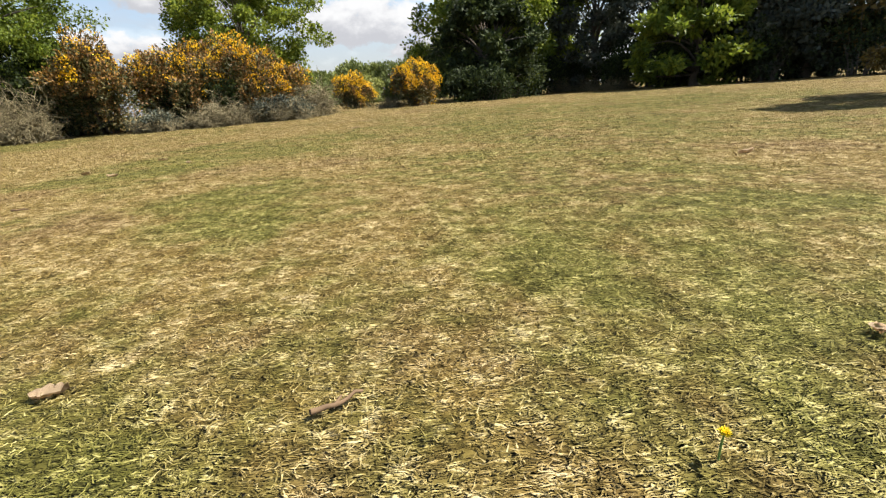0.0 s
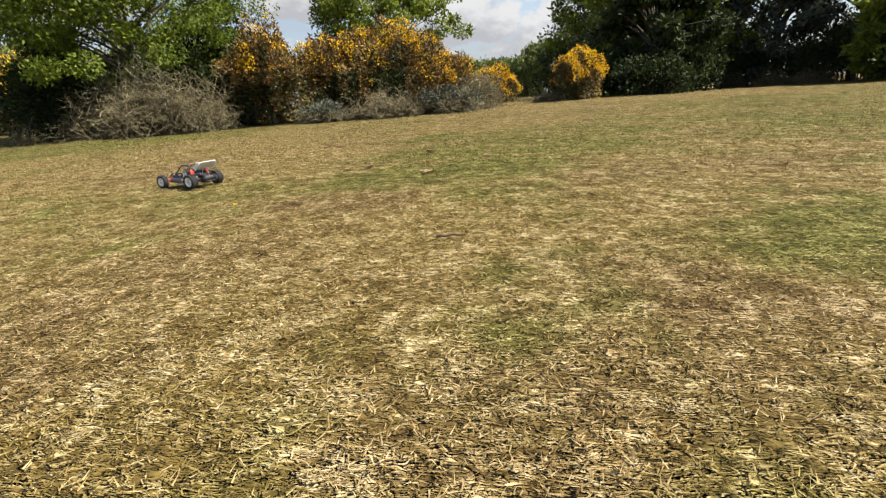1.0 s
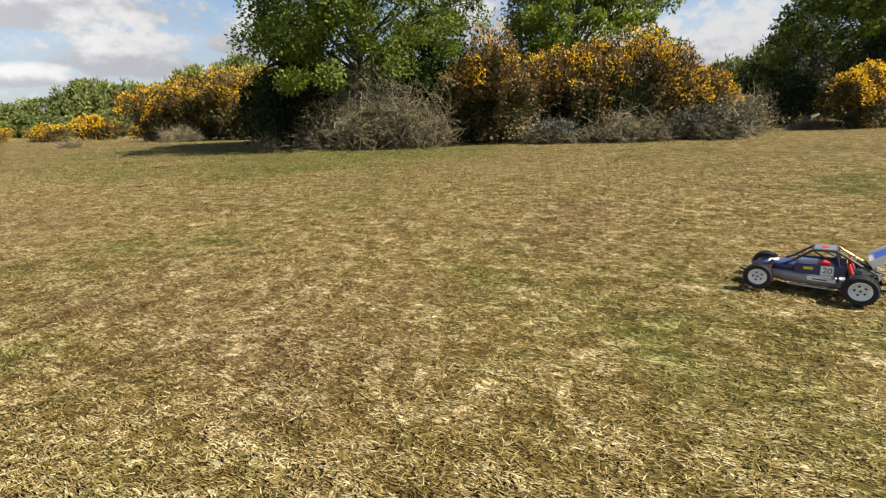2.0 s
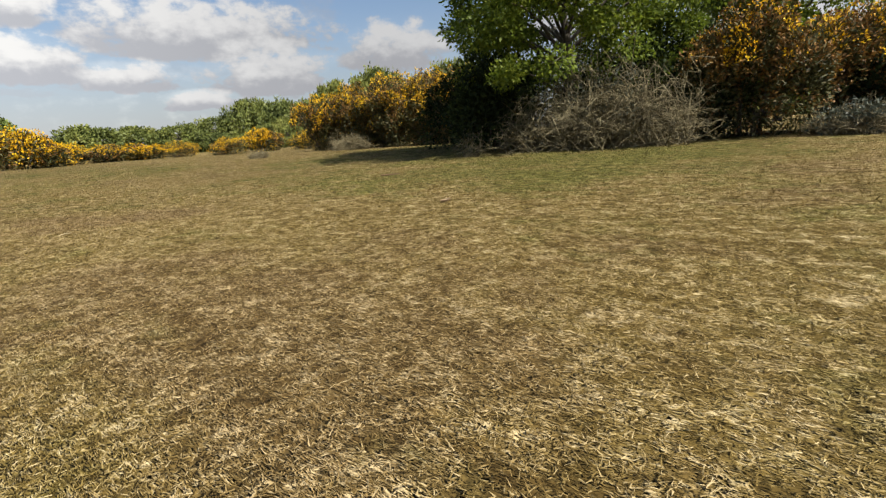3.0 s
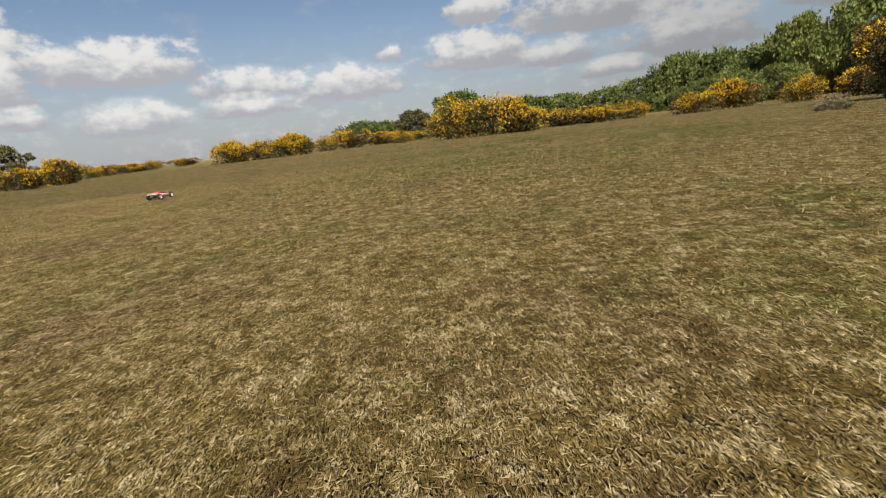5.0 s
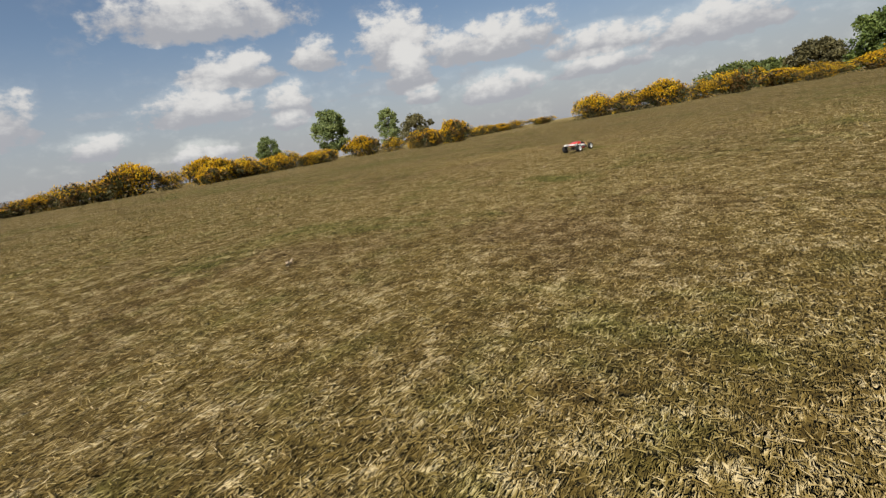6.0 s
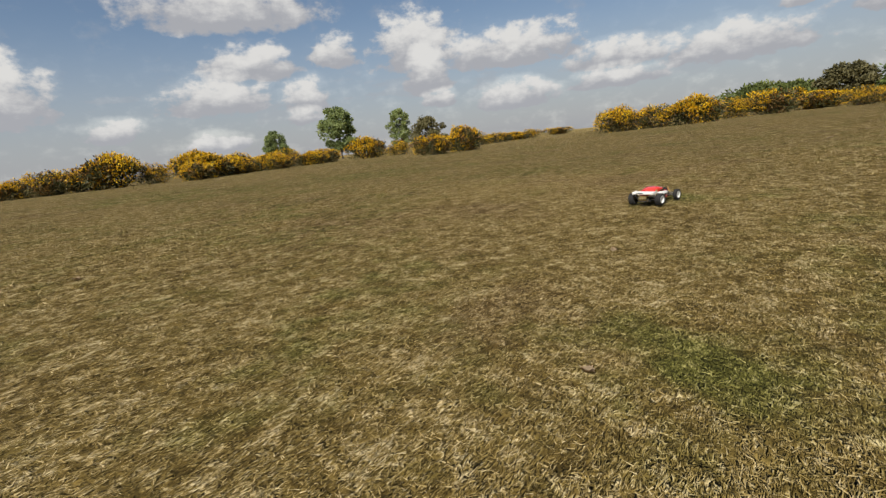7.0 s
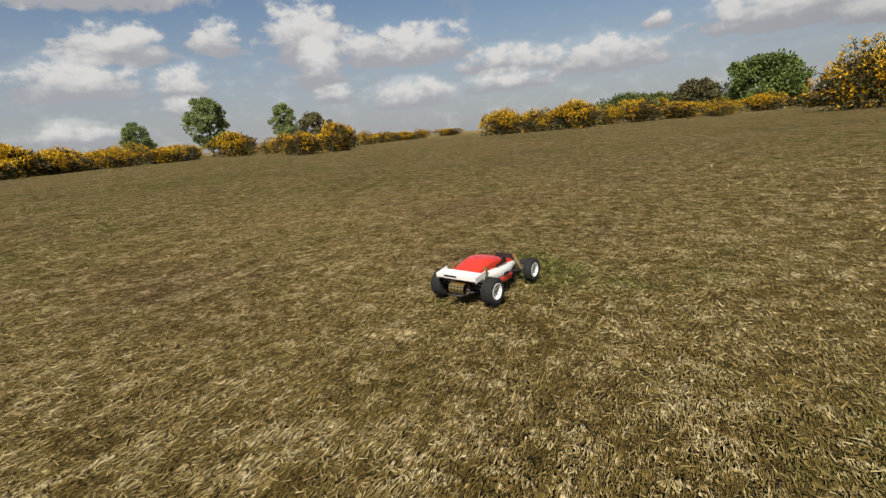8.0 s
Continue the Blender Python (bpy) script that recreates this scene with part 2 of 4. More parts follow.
def make_blades():
    m, n = material("grass_blades")
    geo = n.add("ShaderNodeNewGeometry")
    colour = turf_colour(n, geo.outputs["Position"], n.math("MULTIPLY_ADD", geo.outputs["Random Per Island"], 0.84, 0.13))
    b = n.add("ShaderNodeBsdfPrincipled", {"Base Color": colour, "Roughness": 0.75, "Specular IOR Level": 0.12})
    t = n.add("ShaderNodeBsdfTranslucent", {0: colour})
    finish(n, n.add("ShaderNodeMixShader", {0: 0.15, 1: b.outputs[0], 2: t.outputs[0]}).outputs[0])
    return m


TURF, BLADES = make_turf(), make_blades()
GORSE = leafy("gorse_spines", [(0.0, (0.026, 0.028, 0.010)), (0.45, (0.070, 0.072, 0.022)), (0.8, (0.140, 0.110, 0.038)), (1.0, (0.23, 0.16, 0.06))], 0.1)
GORSE_BROWN = leafy("gorse_spent_flowers", [(0.0, (0.075, 0.036, 0.014)), (0.5, (0.20, 0.105, 0.030)), (1.0, (0.40, 0.22, 0.05))], 0.15)
BLOSSOM = leafy("gorse_blossom", [(0.0, (0.52, 0.25, 0.008)), (0.5, (0.76, 0.44, 0.012)), (1.0, (0.89, 0.64, 0.03))], 0.35)
OAK = leafy("spring_leaves", [(0.0, (0.040, 0.062, 0.008)), (0.5, (0.140, 0.185, 0.019)), (1.0, (0.30, 0.33, 0.04))], 0.4)
FIELD_OAK = leafy("shaded_spring_leaves", [(0.0, (0.040, 0.062, 0.009)), (0.5, (0.115, 0.160, 0.018)), (0.8, (0.22, 0.265, 0.028)), (1.0, (0.34, 0.37, 0.05))], 0.45, patch=0.5, patch_scale=0.7)
# deep green lowered further, so the leaf colour itself carries thicket shade
SHADE_DARK_LEAF = leafy("shade_darkened_leaves", [(0.0, (0.009, 0.015, 0.005)), (0.5, (0.024, 0.037, 0.010)), (1.0, (0.070, 0.092, 0.020))], 0.2, 0.8)
GREY_LEAF = leafy("grey_green_leaves", [(0.0, (0.025, 0.030, 0.020)), (0.5, (0.070, 0.080, 0.055)), (1.0, (0.15, 0.165, 0.12))], 0.2)
RUST_LEAF = leafy("bronze_leaves", [(0.0, (0.040, 0.028, 0.010)), (0.5, (0.120, 0.085, 0.022)), (1.0, (0.25, 0.18, 0.045))], 0.25)
# distance haze is painted into the next two leaf colours as paler tones
FAR_LEAF = leafy("haze_tinted_far_leaves", [(0.0, (0.070, 0.092, 0.028)), (0.5, (0.155, 0.180, 0.044)), (1.0, (0.27, 0.275, 0.066))], 0.2, patch=0.6, patch_scale=0.12)
HAZED_YOUNG_LEAF = leafy("haze_tinted_young_leaves", [(0.0, (0.14, 0.18, 0.070)), (0.5, (0.27, 0.32, 0.12)), (1.0, (0.40, 0.44, 0.18))], 0.45, patch=0.6, patch_scale=0.2)
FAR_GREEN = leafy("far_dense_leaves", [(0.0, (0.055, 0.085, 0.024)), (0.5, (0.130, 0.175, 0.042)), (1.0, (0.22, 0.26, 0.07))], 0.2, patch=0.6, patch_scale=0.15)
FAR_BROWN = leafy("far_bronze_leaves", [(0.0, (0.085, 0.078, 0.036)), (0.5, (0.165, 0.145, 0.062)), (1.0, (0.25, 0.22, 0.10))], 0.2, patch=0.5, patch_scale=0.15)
TWIG = leafy("bare_twigs", [(0.0, (0.052, 0.042, 0.020)), (0.5, (0.165, 0.135, 0.070)), (1.0, (0.36, 0.31, 0.185))], 0.0, 0.8)
BARK = plain("bark", (0.095, 0.078, 0.058), 0.9, vary=0.5, scale=14.0, bump=0.6)


# ---- geometry helpers ----
rng = np.random.default_rng(7)


def fast_mesh(name, verts, corners, mat, smooth=False):
    """A mesh of equal polygons: verts (n, 3) and corners (m, 3 or 4)."""
    me = bpy.data.meshes.new(name)
    sides = corners.shape[1]
    me.vertices.add(len(verts))
    me.vertices.foreach_set("co", np.ascontiguousarray(verts, np.float32).ravel())
    me.loops.add(corners.size)
    me.loops.foreach_set("vertex_index", np.ascontiguousarray(corners, np.int32).ravel())
    me.polygons.add(len(corners))
    me.polygons.foreach_set("loop_start", np.arange(0, corners.size, sides, dtype=np.int32))
    if smooth:
        me.polygons.foreach_set("use_smooth", np.ones(len(corners), bool))
    me.update(calc_edges=True)
    me.validate()
    me.materials.append(mat)
    return me


def part_mesh(name, me, parent, label=""):
    ob = new(name, me)
    ob.parent = parent
    return tagged(ob, label)


def thing(name, m, label, category, group="", kind=""):
    ob = new(name)
    ob.empty_display_size = 0.2
    ob.matrix_world = m
    return tagged(ob, label, category, group, kind)


def unit(a):
    return a / np.maximum(np.linalg.norm(a, axis=-1, keepdims=True), 1e-9)


def leaf_quads(base, way, length, width, fold=0.25):
    """Diamond leaves: base points, unit ways, lengths and widths."""
    count = len(base)
    side = unit(np.cross(way, unit(rng.normal(size=(count, 3)))))
    rise = np.cross(side, way)
    length, width = np.broadcast_to(length, count)[:, None], np.broadcast_to(width, count)[:, None]
    mid = base + way * length * 0.45
    v = np.stack([base, mid + side * width * 0.5 + rise * width * fold, base + way * length, mid - side * width * 0.5 + rise * width * fold], 1)
    return v.reshape(-1, 3), np.arange(count * 4).reshape(-1, 4)


def blade_tris(base, way, length, width):
    """Slim triangles: base points, unit ways, lengths and widths."""
    count = len(base)
    side = unit(np.cross(way, rng.normal(size=(count, 3)) * 0.5 + (0, 0, 1)))
    length, width = np.broadcast_to(length, count)[:, None], np.broadcast_to(width, count)[:, None]
    v = np.stack([base - side * width * 0.5, base + side * width * 0.5, base + way * length], 1)
    return v.reshape(-1, 3), np.arange(count * 3).reshape(-1, 3)


def tubes(paths, sides=6):
    """Tapered tubes along lists of (point, radius); one mesh's verts and quads."""
    verts, quads, at = [], [], 0
    ring = np.linspace(0, 2 * np.pi, sides, endpoint=False)
    for path in paths:
        pts, rad = np.array([p for p, _ in path], float), np.array([r for _, r in path], float)
        way = unit(np.gradient(pts, axis=0))
        ref = np.where(np.abs(way[:, 2:3]) > 0.9, (1.0, 0.0, 0.0), (0.0, 0.0, 1.0))
        a = unit(np.cross(way, ref))
        b = np.cross(way, a)
        verts.append((pts[:, None] + rad[:, None, None] * (np.cos(ring)[None, :, None] * a[:, None] + np.sin(ring)[None, :, None] * b[:, None])).reshape(-1, 3))
        i = np.arange(len(pts) - 1)[:, None] * sides
        j = np.arange(sides)[None]
        k = (j + 1) % sides
        quads.append((np.stack([i + j, i + k, i + k + sides, i + j + sides], -1) + at).reshape(-1, 4))
        at += len(pts) * sides
    return np.concatenate(verts), np.concatenate(quads)


# ---- ground ----
SPINE = np.array([(2.0, -0.2), (-4.0, 2.7), (-10.0, 3.4), (-14.0, 2.2), (-18.0, -1.6), (-25.0, -4.2)])


def from_spine(x, y):
    """Distance from the worn strip across the green."""
    p, best = np.stack([x, y], -1), None
    for a, b in zip(SPINE[:-1], SPINE[1:]):
        s = np.clip(((p - a) @ (b - a)) / ((b - a) @ (b - a)), 0, 1)
        d = np.linalg.norm(p - a - s[..., None] * (b - a), axis=-1)
        best = d if best is None else np.minimum(best, d)
    return best


def ground_z(x, y):
    x, y = np.asarray(x, float), np.asarray(y, float)
    s = np.clip((from_spine(x, y) - 5.0) / 11.0, 0, 1)
    wave = 0.018 * np.sin(1.1 * x + 0.4 * y) * np.sin(0.7 * y - 0.3 * x + 1.0) + 0.010 * np.sin(2.7 * x - 1.3) * np.sin(2.3 * y + 0.5)
    return 0.17 * s * s * (3 - 2 * s) + wave * (1 - 0.5 * s)


def build_ground():
    u = np.linspace(-1, 1, 221)
    step = np.sinh(u * 7.2) / np.sinh(7.2) * 2600
    near = np.linspace(-26, 26, 221)
    line = np.where(np.abs(u) < 0.995, np.sign(u) * np.maximum(np.abs(near), np.abs(step)), step)
    x, y = np.meshgrid(line - 10.0, line + 3.0, indexing="ij")
    verts = np.stack([x, y, ground_z(x, y)], -1).reshape(-1, 3)
    i, j = np.meshgrid(np.arange(220), np.arange(220), indexing="ij")
    a = i * 221 + j
    quads = np.stack([a, a + 221, a + 222, a + 1], -1).reshape(-1, 4)
    tagged(new("ground", fast_mesh("ground", verts, quads, TURF, True)), "short dry heath turf with straw and green patches", "ground", kind="structure")


def build_grass(count, spread, length, width, name, hole=0.0, upright=0.12, tuft_size=0.045, gather=0.6):
    """Blades over the strip, thinning out away from it."""
    weight = np.linalg.norm(np.diff(SPINE, axis=0), axis=1)
    seg = rng.choice(len(weight), count, p=weight / weight.sum())
    s = rng.random(count)
    c = SPINE[seg] + s[:, None] * (SPINE[seg + 1] - SPINE[seg])
    across = np.diff(SPINE, axis=0)[seg]
    across = unit(np.stack([-across[:, 1], across[:, 0]], -1))
    off = rng.normal(size=count) * spread
    c = c + across * off[:, None] + rng.normal(size=(count, 2)) * (0.25 + 0.5 * hole)
    c = c[from_spine(c[:, 0], c[:, 1]) > hole]
    count = len(c)
    # blades gather in tufts
    cell = np.round(c / tuft_size)
    jog = np.stack([np.sin(cell[:, 0] * 12.9898 + cell[:, 1] * 78.233), np.sin(cell[:, 0] * 39.346 + cell[:, 1] * 11.135)], -1) * 0.42
    tuft = (cell + jog) * tuft_size
    c = c + (tuft - c) * (rng.random(count) ** 0.8)[:, None] * gather
    z = ground_z(c[:, 0], c[:, 1])
    turn = rng.random(count) * 2 * np.pi
    lift = np.where(rng.random(count) < upright, 0.5 + rng.random(count), 0.04 + 0.16 * np.abs(rng.normal(size=count)))
    way = unit(np.stack([np.cos(turn), np.sin(turn), lift], -1))
    base = np.stack([c[:, 0], c[:, 1], z - 0.002 + rng.random(count) * 0.010], -1)
    v, t = blade_tris(base, way, length * (0.5 + rng.random(count)), width * (0.6 + 0.8 * rng.random(count)))
    tagged(new(name, fast_mesh(name, v, t, BLADES)), "short tangled straw-coloured and green grass blades", "grass", kind="stuff")


# ---- gorse, shrubs and trees ----
def lumpy(count, radius, height, lumps=9, seed=0, low=0.0):
    """Points over an uneven dome with shoulders and hollows: places, outward ways, and how deep inside each lies."""
    r = np.random.default_rng(seed)
    centre = np.stack([r.uniform(-0.62, 0.62, lumps) * radius[0], r.uniform(-0.62, 0.62, lumps) * radius[1], r.uniform(0.20, 0.56, lumps) * height], -1)
    size = r.uniform(0.30, 0.46, lumps)
    centre[0], size[0] = (0, 0, 0.45 * height), 0.52
    which = rng.choice(lumps, count, p=size**2 / (size**2).sum())
    way = unit(rng.normal(size=(count, 3)))
    way[:, 2] = np.where(rng.random(count) < 0.5, np.abs(way[:, 2]), way[:, 2])
    deep = rng.random(count) ** 2.2 * 0.5
    wob = 1 + 0.16 * np.sin(way[:, 0] * 7 + which * 1.7) * np.sin(way[:, 1] * 6 + which) + 0.10 * np.sin(way[:, 2] * 9 + which)
    place = centre[which] + way * (size[which] * (1 - deep) * wob)[:, None] * (radius[0], radius[1], height * 0.98)
    keep = place[:, 2] > low
    return place[keep], unit(way + (0, 0, 0.25))[keep], deep[keep]


def stems(radius, height, count, seed):
    r = np.random.default_rng(seed)
    paths = []
    for _ in range(count):
        a = r.uniform(0, 2 * np.pi)
        out = r.uniform(0.3, 0.85)
        tip = np.array([np.cos(a) * radius[0] * out, np.sin(a) * radius[1] * out, height * r.uniform(0.45, 0.85)])
        base = tip * (0.22, 0.22, 0)
        path = []
        for s in np.linspace(0, 1, 6):
            p = base + (tip - base) * (s, s, s**0.75) + r.normal(size=3) * 0.03 * (s > 0)
            path.append((p, 0.028 * (1 - 0.8 * s)))
        path[0] = (path[0][0] - (0, 0, 0.08), 0.032)
        paths.append(path)
    return paths


def gorse(x, y, radius, height, seed, bloom=0.5, brown=0.3, count=9000, fine=1.0, label="", turn=0.0, group="gorse bushes"):
    """A gorse bush: stems, spiny shoots, and blossom on the shoots that reach the light."""
    bush = thing("gorse_bush", pose(x, y, float(ground_z(x, y)) - 0.03, 0, 0, turn), label or "dense gorse bush covered in yellow blossom on the turf", "gorse bush", group)
    v, q = tubes(stems(radius, height, 14, seed), 5)
    part_mesh("branchwork", fast_mesh("gorse_stems", v, q, BARK), bush)
    p, w, deep = lumpy(count, radius, height, seed=seed, low=0.02)
    jit = unit(w + rng.normal(size=p.shape) * 0.55)
    v, q = leaf_quads(p - jit * 0.04, jit, (0.08 + 0.09 * rng.random(len(p))) * fine, 0.035 * fine)
    part_mesh("foliage", fast_mesh("gorse_shoots", v, q, GORSE), bush)
    p, w, deep = lumpy(int(count * 1.35), radius, height, seed=seed, low=0.05)
    patch = np.array([noise.noise(Vector(a) * (2.2 / fine) + Vector((seed, 0, 0))) for a in p])
    light = p[:, 2] / height * 1.1 + w @ np.array((0.45, 0.2, 0.5)) * 0.6 + patch * 1.9 - deep * 1.0
    cut = np.quantile(light, 1 - bloom)
    lit = light > cut
    jit = unit(w[lit] + rng.normal(size=(lit.sum(), 3)) * 0.9)
    v, q = leaf_quads(p[lit] + w[lit] * 0.085 * fine, jit, (0.045 + 0.035 * rng.random(lit.sum())) * fine, 0.042 * fine, 0.35)
    part_mesh("blossom", fast_mesh("gorse_blossom", v, q, BLOSSOM), bush, "clusters of bright yellow pea flowers")
    dull = (light > np.quantile(light, max(1 - bloom - brown, 0))) & ~lit
    if brown > 0 and dull.any():
        jit = unit(w[dull] + rng.normal(size=(dull.sum(), 3)) * 0.8)
        v, q = leaf_quads(p[dull] + w[dull] * 0.06 * fine, jit, (0.05 + 0.04 * rng.random(dull.sum())) * fine, 0.04 * fine, 0.3)
        part_mesh("faded_blossom", fast_mesh("gorse_spent", v, q, GORSE_BROWN), bush, "orange-brown spent flowers")
    return bush


def bare_shrub(x, y, radius, height, seed, count=260, label="", leaves=0):
    """A leafless tangle of grey twigs."""
    r = np.random.default_rng(seed)
    shrub = thing("bare_shrub", pose(x, y, float(ground_z(x, y)) - 0.03), label or "leafless grey-brown twiggy shrub at the edge of the gorse", "shrub", "bare shrubs")
    paths, b, w = [], [], []
    for _ in range(count):
        a, out = r.uniform(0, 2 * np.pi), r.random() ** 0.5
        dome = np.sqrt(max(1 - 0.8 * out * out, 0.05)) * (0.84 + 0.16 * np.sin(a * 3 + seed) + 0.12 * np.sin(a * 7 + 2 * seed))
        tip = np.array([np.cos(a) * radius[0] * out, np.sin(a) * radius[1] * out, height * dome * r.uniform(0.3, 1.0) * (1.28 if r.random() < 0.12 else 1.0)])
        base = np.array([tip[0] * 0.62, tip[1] * 0.62, 0.0]) + r.normal(size=3) * (0.14, 0.14, 0) * min(height, 1.0)
        bend = r.normal(size=3) * (0.24, 0.24, 0.10) * height * 0.6
        line = [base + (tip - base) * f + bend * np.sin(f * np.pi) for f in np.linspace(0, 1, 6)]
        paths.append([(p, 0.014 * (1 - 0.7 * f)) for p, f in zip(line, np.linspace(0, 1, 6))])
        # side shoots that leave at wide angles and droop
        for f in r.uniform(0.3, 1.0, 4):
            at = line[min(int(f * 5), 4)] + (line[min(int(f * 5) + 1, 5)] - line[min(int(f * 5), 4)]) * (f * 5 % 1)
            out_way = unit(r.normal(size=3) * (1.0, 1.0, 0.45) + (tip - base) / height * 0.4)
            far = r.uniform(0.16, 0.42) * min(height, 1.2)
            shoot = [at + out_way * far * g + np.array((0, 0, 0.10 - 0.22 * g)) * far * g for g in (0.0, 0.4, 0.75, 1.0)]
            paths.append([(p, 0.0085 * (1 - 0.6 * g)) for p, g in zip(shoot, (0.0, 0.4, 0.75, 1.0))])
            b.extend(shoot[1:])
            w.extend([out_way] * 3)
    v, q = tubes(paths, 3)
    b = np.array(b).repeat(2, 0)
    w = unit(np.array(w).repeat(2, 0) + rng.normal(size=b.shape) * 0.9)
    tv, tq = leaf_quads(b, w, (0.07 + 0.16 * rng.random(len(b))) * min(height, 1.0) ** 0.5, 0.008)
    part_mesh("branchwork", fast_mesh("shrub_stems", np.concatenate([v, tv]), np.concatenate([q, tq + len(v)]), TWIG), shrub)
    if leaves:
        p, w, _ = lumpy(leaves, radius, height, seed=seed, low=0.03)
        v, q = leaf_quads(p, unit(w + rng.normal(size=p.shape)), 0.05 + 0.05 * rng.random(len(p)), 0.035)
        part_mesh("foliage", fast_mesh("shrub_leaves", v, q, GREY_LEAF), shrub)
    return shrub


def tree(name, x, y, spread, height, seed, mat, label, count=14000, leaf=0.12, bottom=0.2, trunk=0.16, group="trees", clumps=90, airy=0.45, category="tree", z=None):
    """A tree: tapered trunk, forking limbs, and a crown of leaf clumps with gaps."""
    r = np.random.default_rng(seed)
    base_z = float(ground_z(x, y)) if z is None else z
    ob = thing(name, pose(x, y, base_z), label, category, group)
    top = np.array([r.normal() * 0.2, r.normal() * 0.2, height * 0.92])
    bole = [(np.array([0, 0, -0.15]) + (top + (0, 0, 0.15)) * s + r.normal(size=3) * (0.09, 0.09, 0) * min(s * 4, 1), trunk * (1 - 0.9 * s) * (1.35 if s == 0 else 1)) for s in np.linspace(0, 1, 9)]
    limbs, ends = [], []
    for k in range(clumps):
        zc = bottom + (1 - bottom) * r.random() ** 0.85
        a = r.uniform(0, 2 * np.pi)
        belly = np.sqrt(max(1 - ((zc - bottom) / (1 - bottom) * 2 - 0.82) ** 2 / 1.45, 0.05))
        out = spread * belly * r.uniform(0.45, 1.0) * (1 + 0.14 * np.sin(3 * a + seed))
        end = np.array([np.cos(a) * out, np.sin(a) * out, height * zc])
        ends.append(end)
        if k < 34:
            s = np.clip(zc * 0.62, 0.12, 0.8)
            root = np.array([0, 0, height * s])
            sag = r.normal(size=3) * 0.15
            limbs.append([(root + (end - root) * f + (sag + (0, 0, 0.10 * spread)) * np.sin(f * np.pi), max(trunk * 0.42 * (1 - 0.88 * f) * (1 - 0.5 * s), 0.006)) for f in np.linspace(0, 1, 6)])
    v, q = tubes([bole], 10)
    part_mesh("trunk", fast_mesh("tree_trunk", v, q, BARK, True), ob)
    v, q = tubes(limbs, 5)
    part_mesh("branchwork", fast_mesh("tree_limbs", v, q, BARK), ob)
    ends = np.array(ends)
    which = rng.integers(0, len(ends), count)
    size = r.uniform(0.11, 0.25, len(ends)) * spread * airy / 0.45
    way = unit(rng.normal(size=(count, 3)))
    p = ends[which] + way * (size[which] * (rng.random(count) ** 0.5))[:, None] * (1, 1, 0.62)
    p[:, 2] = np.maximum(p[:, 2], 0.05)
    hang = unit(way + rng.normal(size=p.shape) * 0.8 + (0, 0, -0.15))
    v, q = leaf_quads(p, hang, leaf * (0.7 + 0.7 * rng.random(count)), leaf * 0.62)
    part_mesh("crown", fast_mesh("tree_crown", v, q, mat), ob)
    return ob


build_ground()
build_grass(850000, 0.95, 0.0165, 0.0023, "grass", upright=0.03, gather=0.35)
build_grass(330000, 2.2, 0.022, 0.0036, "grass_fringe", 0.9, 0.08, 0.085, 0.7)
build_grass(230000, 5.0, 0.036, 0.0068, "grass_tufts", 2.4, 0.28, 0.17, 0.8)


def dark_bush(x, y, radius, height, seed, count=6000, mat=SHADE_DARK_LEAF, leaf=0.10, label="dense dark evergreen bush in the shade", name="dark_bush"):
    """A close evergreen bush, leafy to the ground; its default leaf colour holds painted shade."""
    bush = thing(name, pose(x, y, float(ground_z(x, y)) - 0.03), label, "bush", "understorey bushes")
    v, q = tubes(stems(radius, height, 12, seed), 5)
    part_mesh("branchwork", fast_mesh("bush_stems", v, q, BARK), bush)
    p, w, _ = lumpy(count, radius, height, 10, seed, 0.02)
    v, q = leaf_quads(p, unit(w + rng.normal(size=p.shape) * 0.7), leaf * (0.7 + 0.7 * rng.random(len(p))), leaf * 0.6)
    part_mesh("foliage", fast_mesh("bush_foliage", v, q, mat), bush)
    return bush


# the gorse thicket
gorse(-9.7, 14.2, (1.55, 1.3), 2.7, 11, 0.11, 0.55, 13000, label="tall gorse bush browning over with yellow blossom along one side")
gorse(-8.0, 15.2, (1.3, 1.2), 2.25, 12, 0.10, 0.55, 9000, label="gorse bush half hidden in the thicket with fading orange flowers")
gorse(-6.4, 15.6, (1.65, 1.3), 2.55, 13, 0.17, 0.45, 12000, label="broad gorse bush with golden blossom over its top")
gorse(-5.2, 16.2, (1.1, 1.0), 1.7, 14, 0.13, 0.4, 8000, label="low gorse bush at the end of the thicket")
gorse(-0.8, 19.5, (1.15, 1.05), 1.65, 15, 0.42, 0.25, 10000, label="rounded free-standing gorse bush in full yellow bloom")
gorse(-3.85, 23.6, (0.95, 0.9), 1.6, 16, 0.4, 0.25, 7000, label="small gorse bush in bloom behind the thicket")
bare_shrub(-6.4, 14.2, (1.0, 0.7), 0.85, 21, 300)
bare_shrub(-4.7, 14.9, (0.95, 0.7), 0.75, 22, 240, leaves=2600, label="grey-green half-bare shrub at the foot of the gorse")
bare_shrub(-4.0, 15.9, (0.5, 0.4), 1.35, 23, 150, label="reddish-brown bare shrub at the end of the gorse thicket")
bare_shrub(-8.0, 13.8, (0.8, 0.5), 0.6, 24, 140, leaves=1800, label="low half-bare shrub in front of the gorse")
bare_shrub(-13.2, 12.1, (1.0, 0.7), 1.5, 25, 150, label="leafless grey bramble tangle in the shade of the spreading tree")
bare_shrub(-12.2, 12.4, (1.2, 0.8), 2.4, 28, 240, leaves=900, label="large leafless grey shrub under the spreading tree")
bare_shrub(-11.2, 12.9, (1.0, 0.7), 2.0, 29, 170, label="brown leafless shrub between the spreading tree and the gorse")
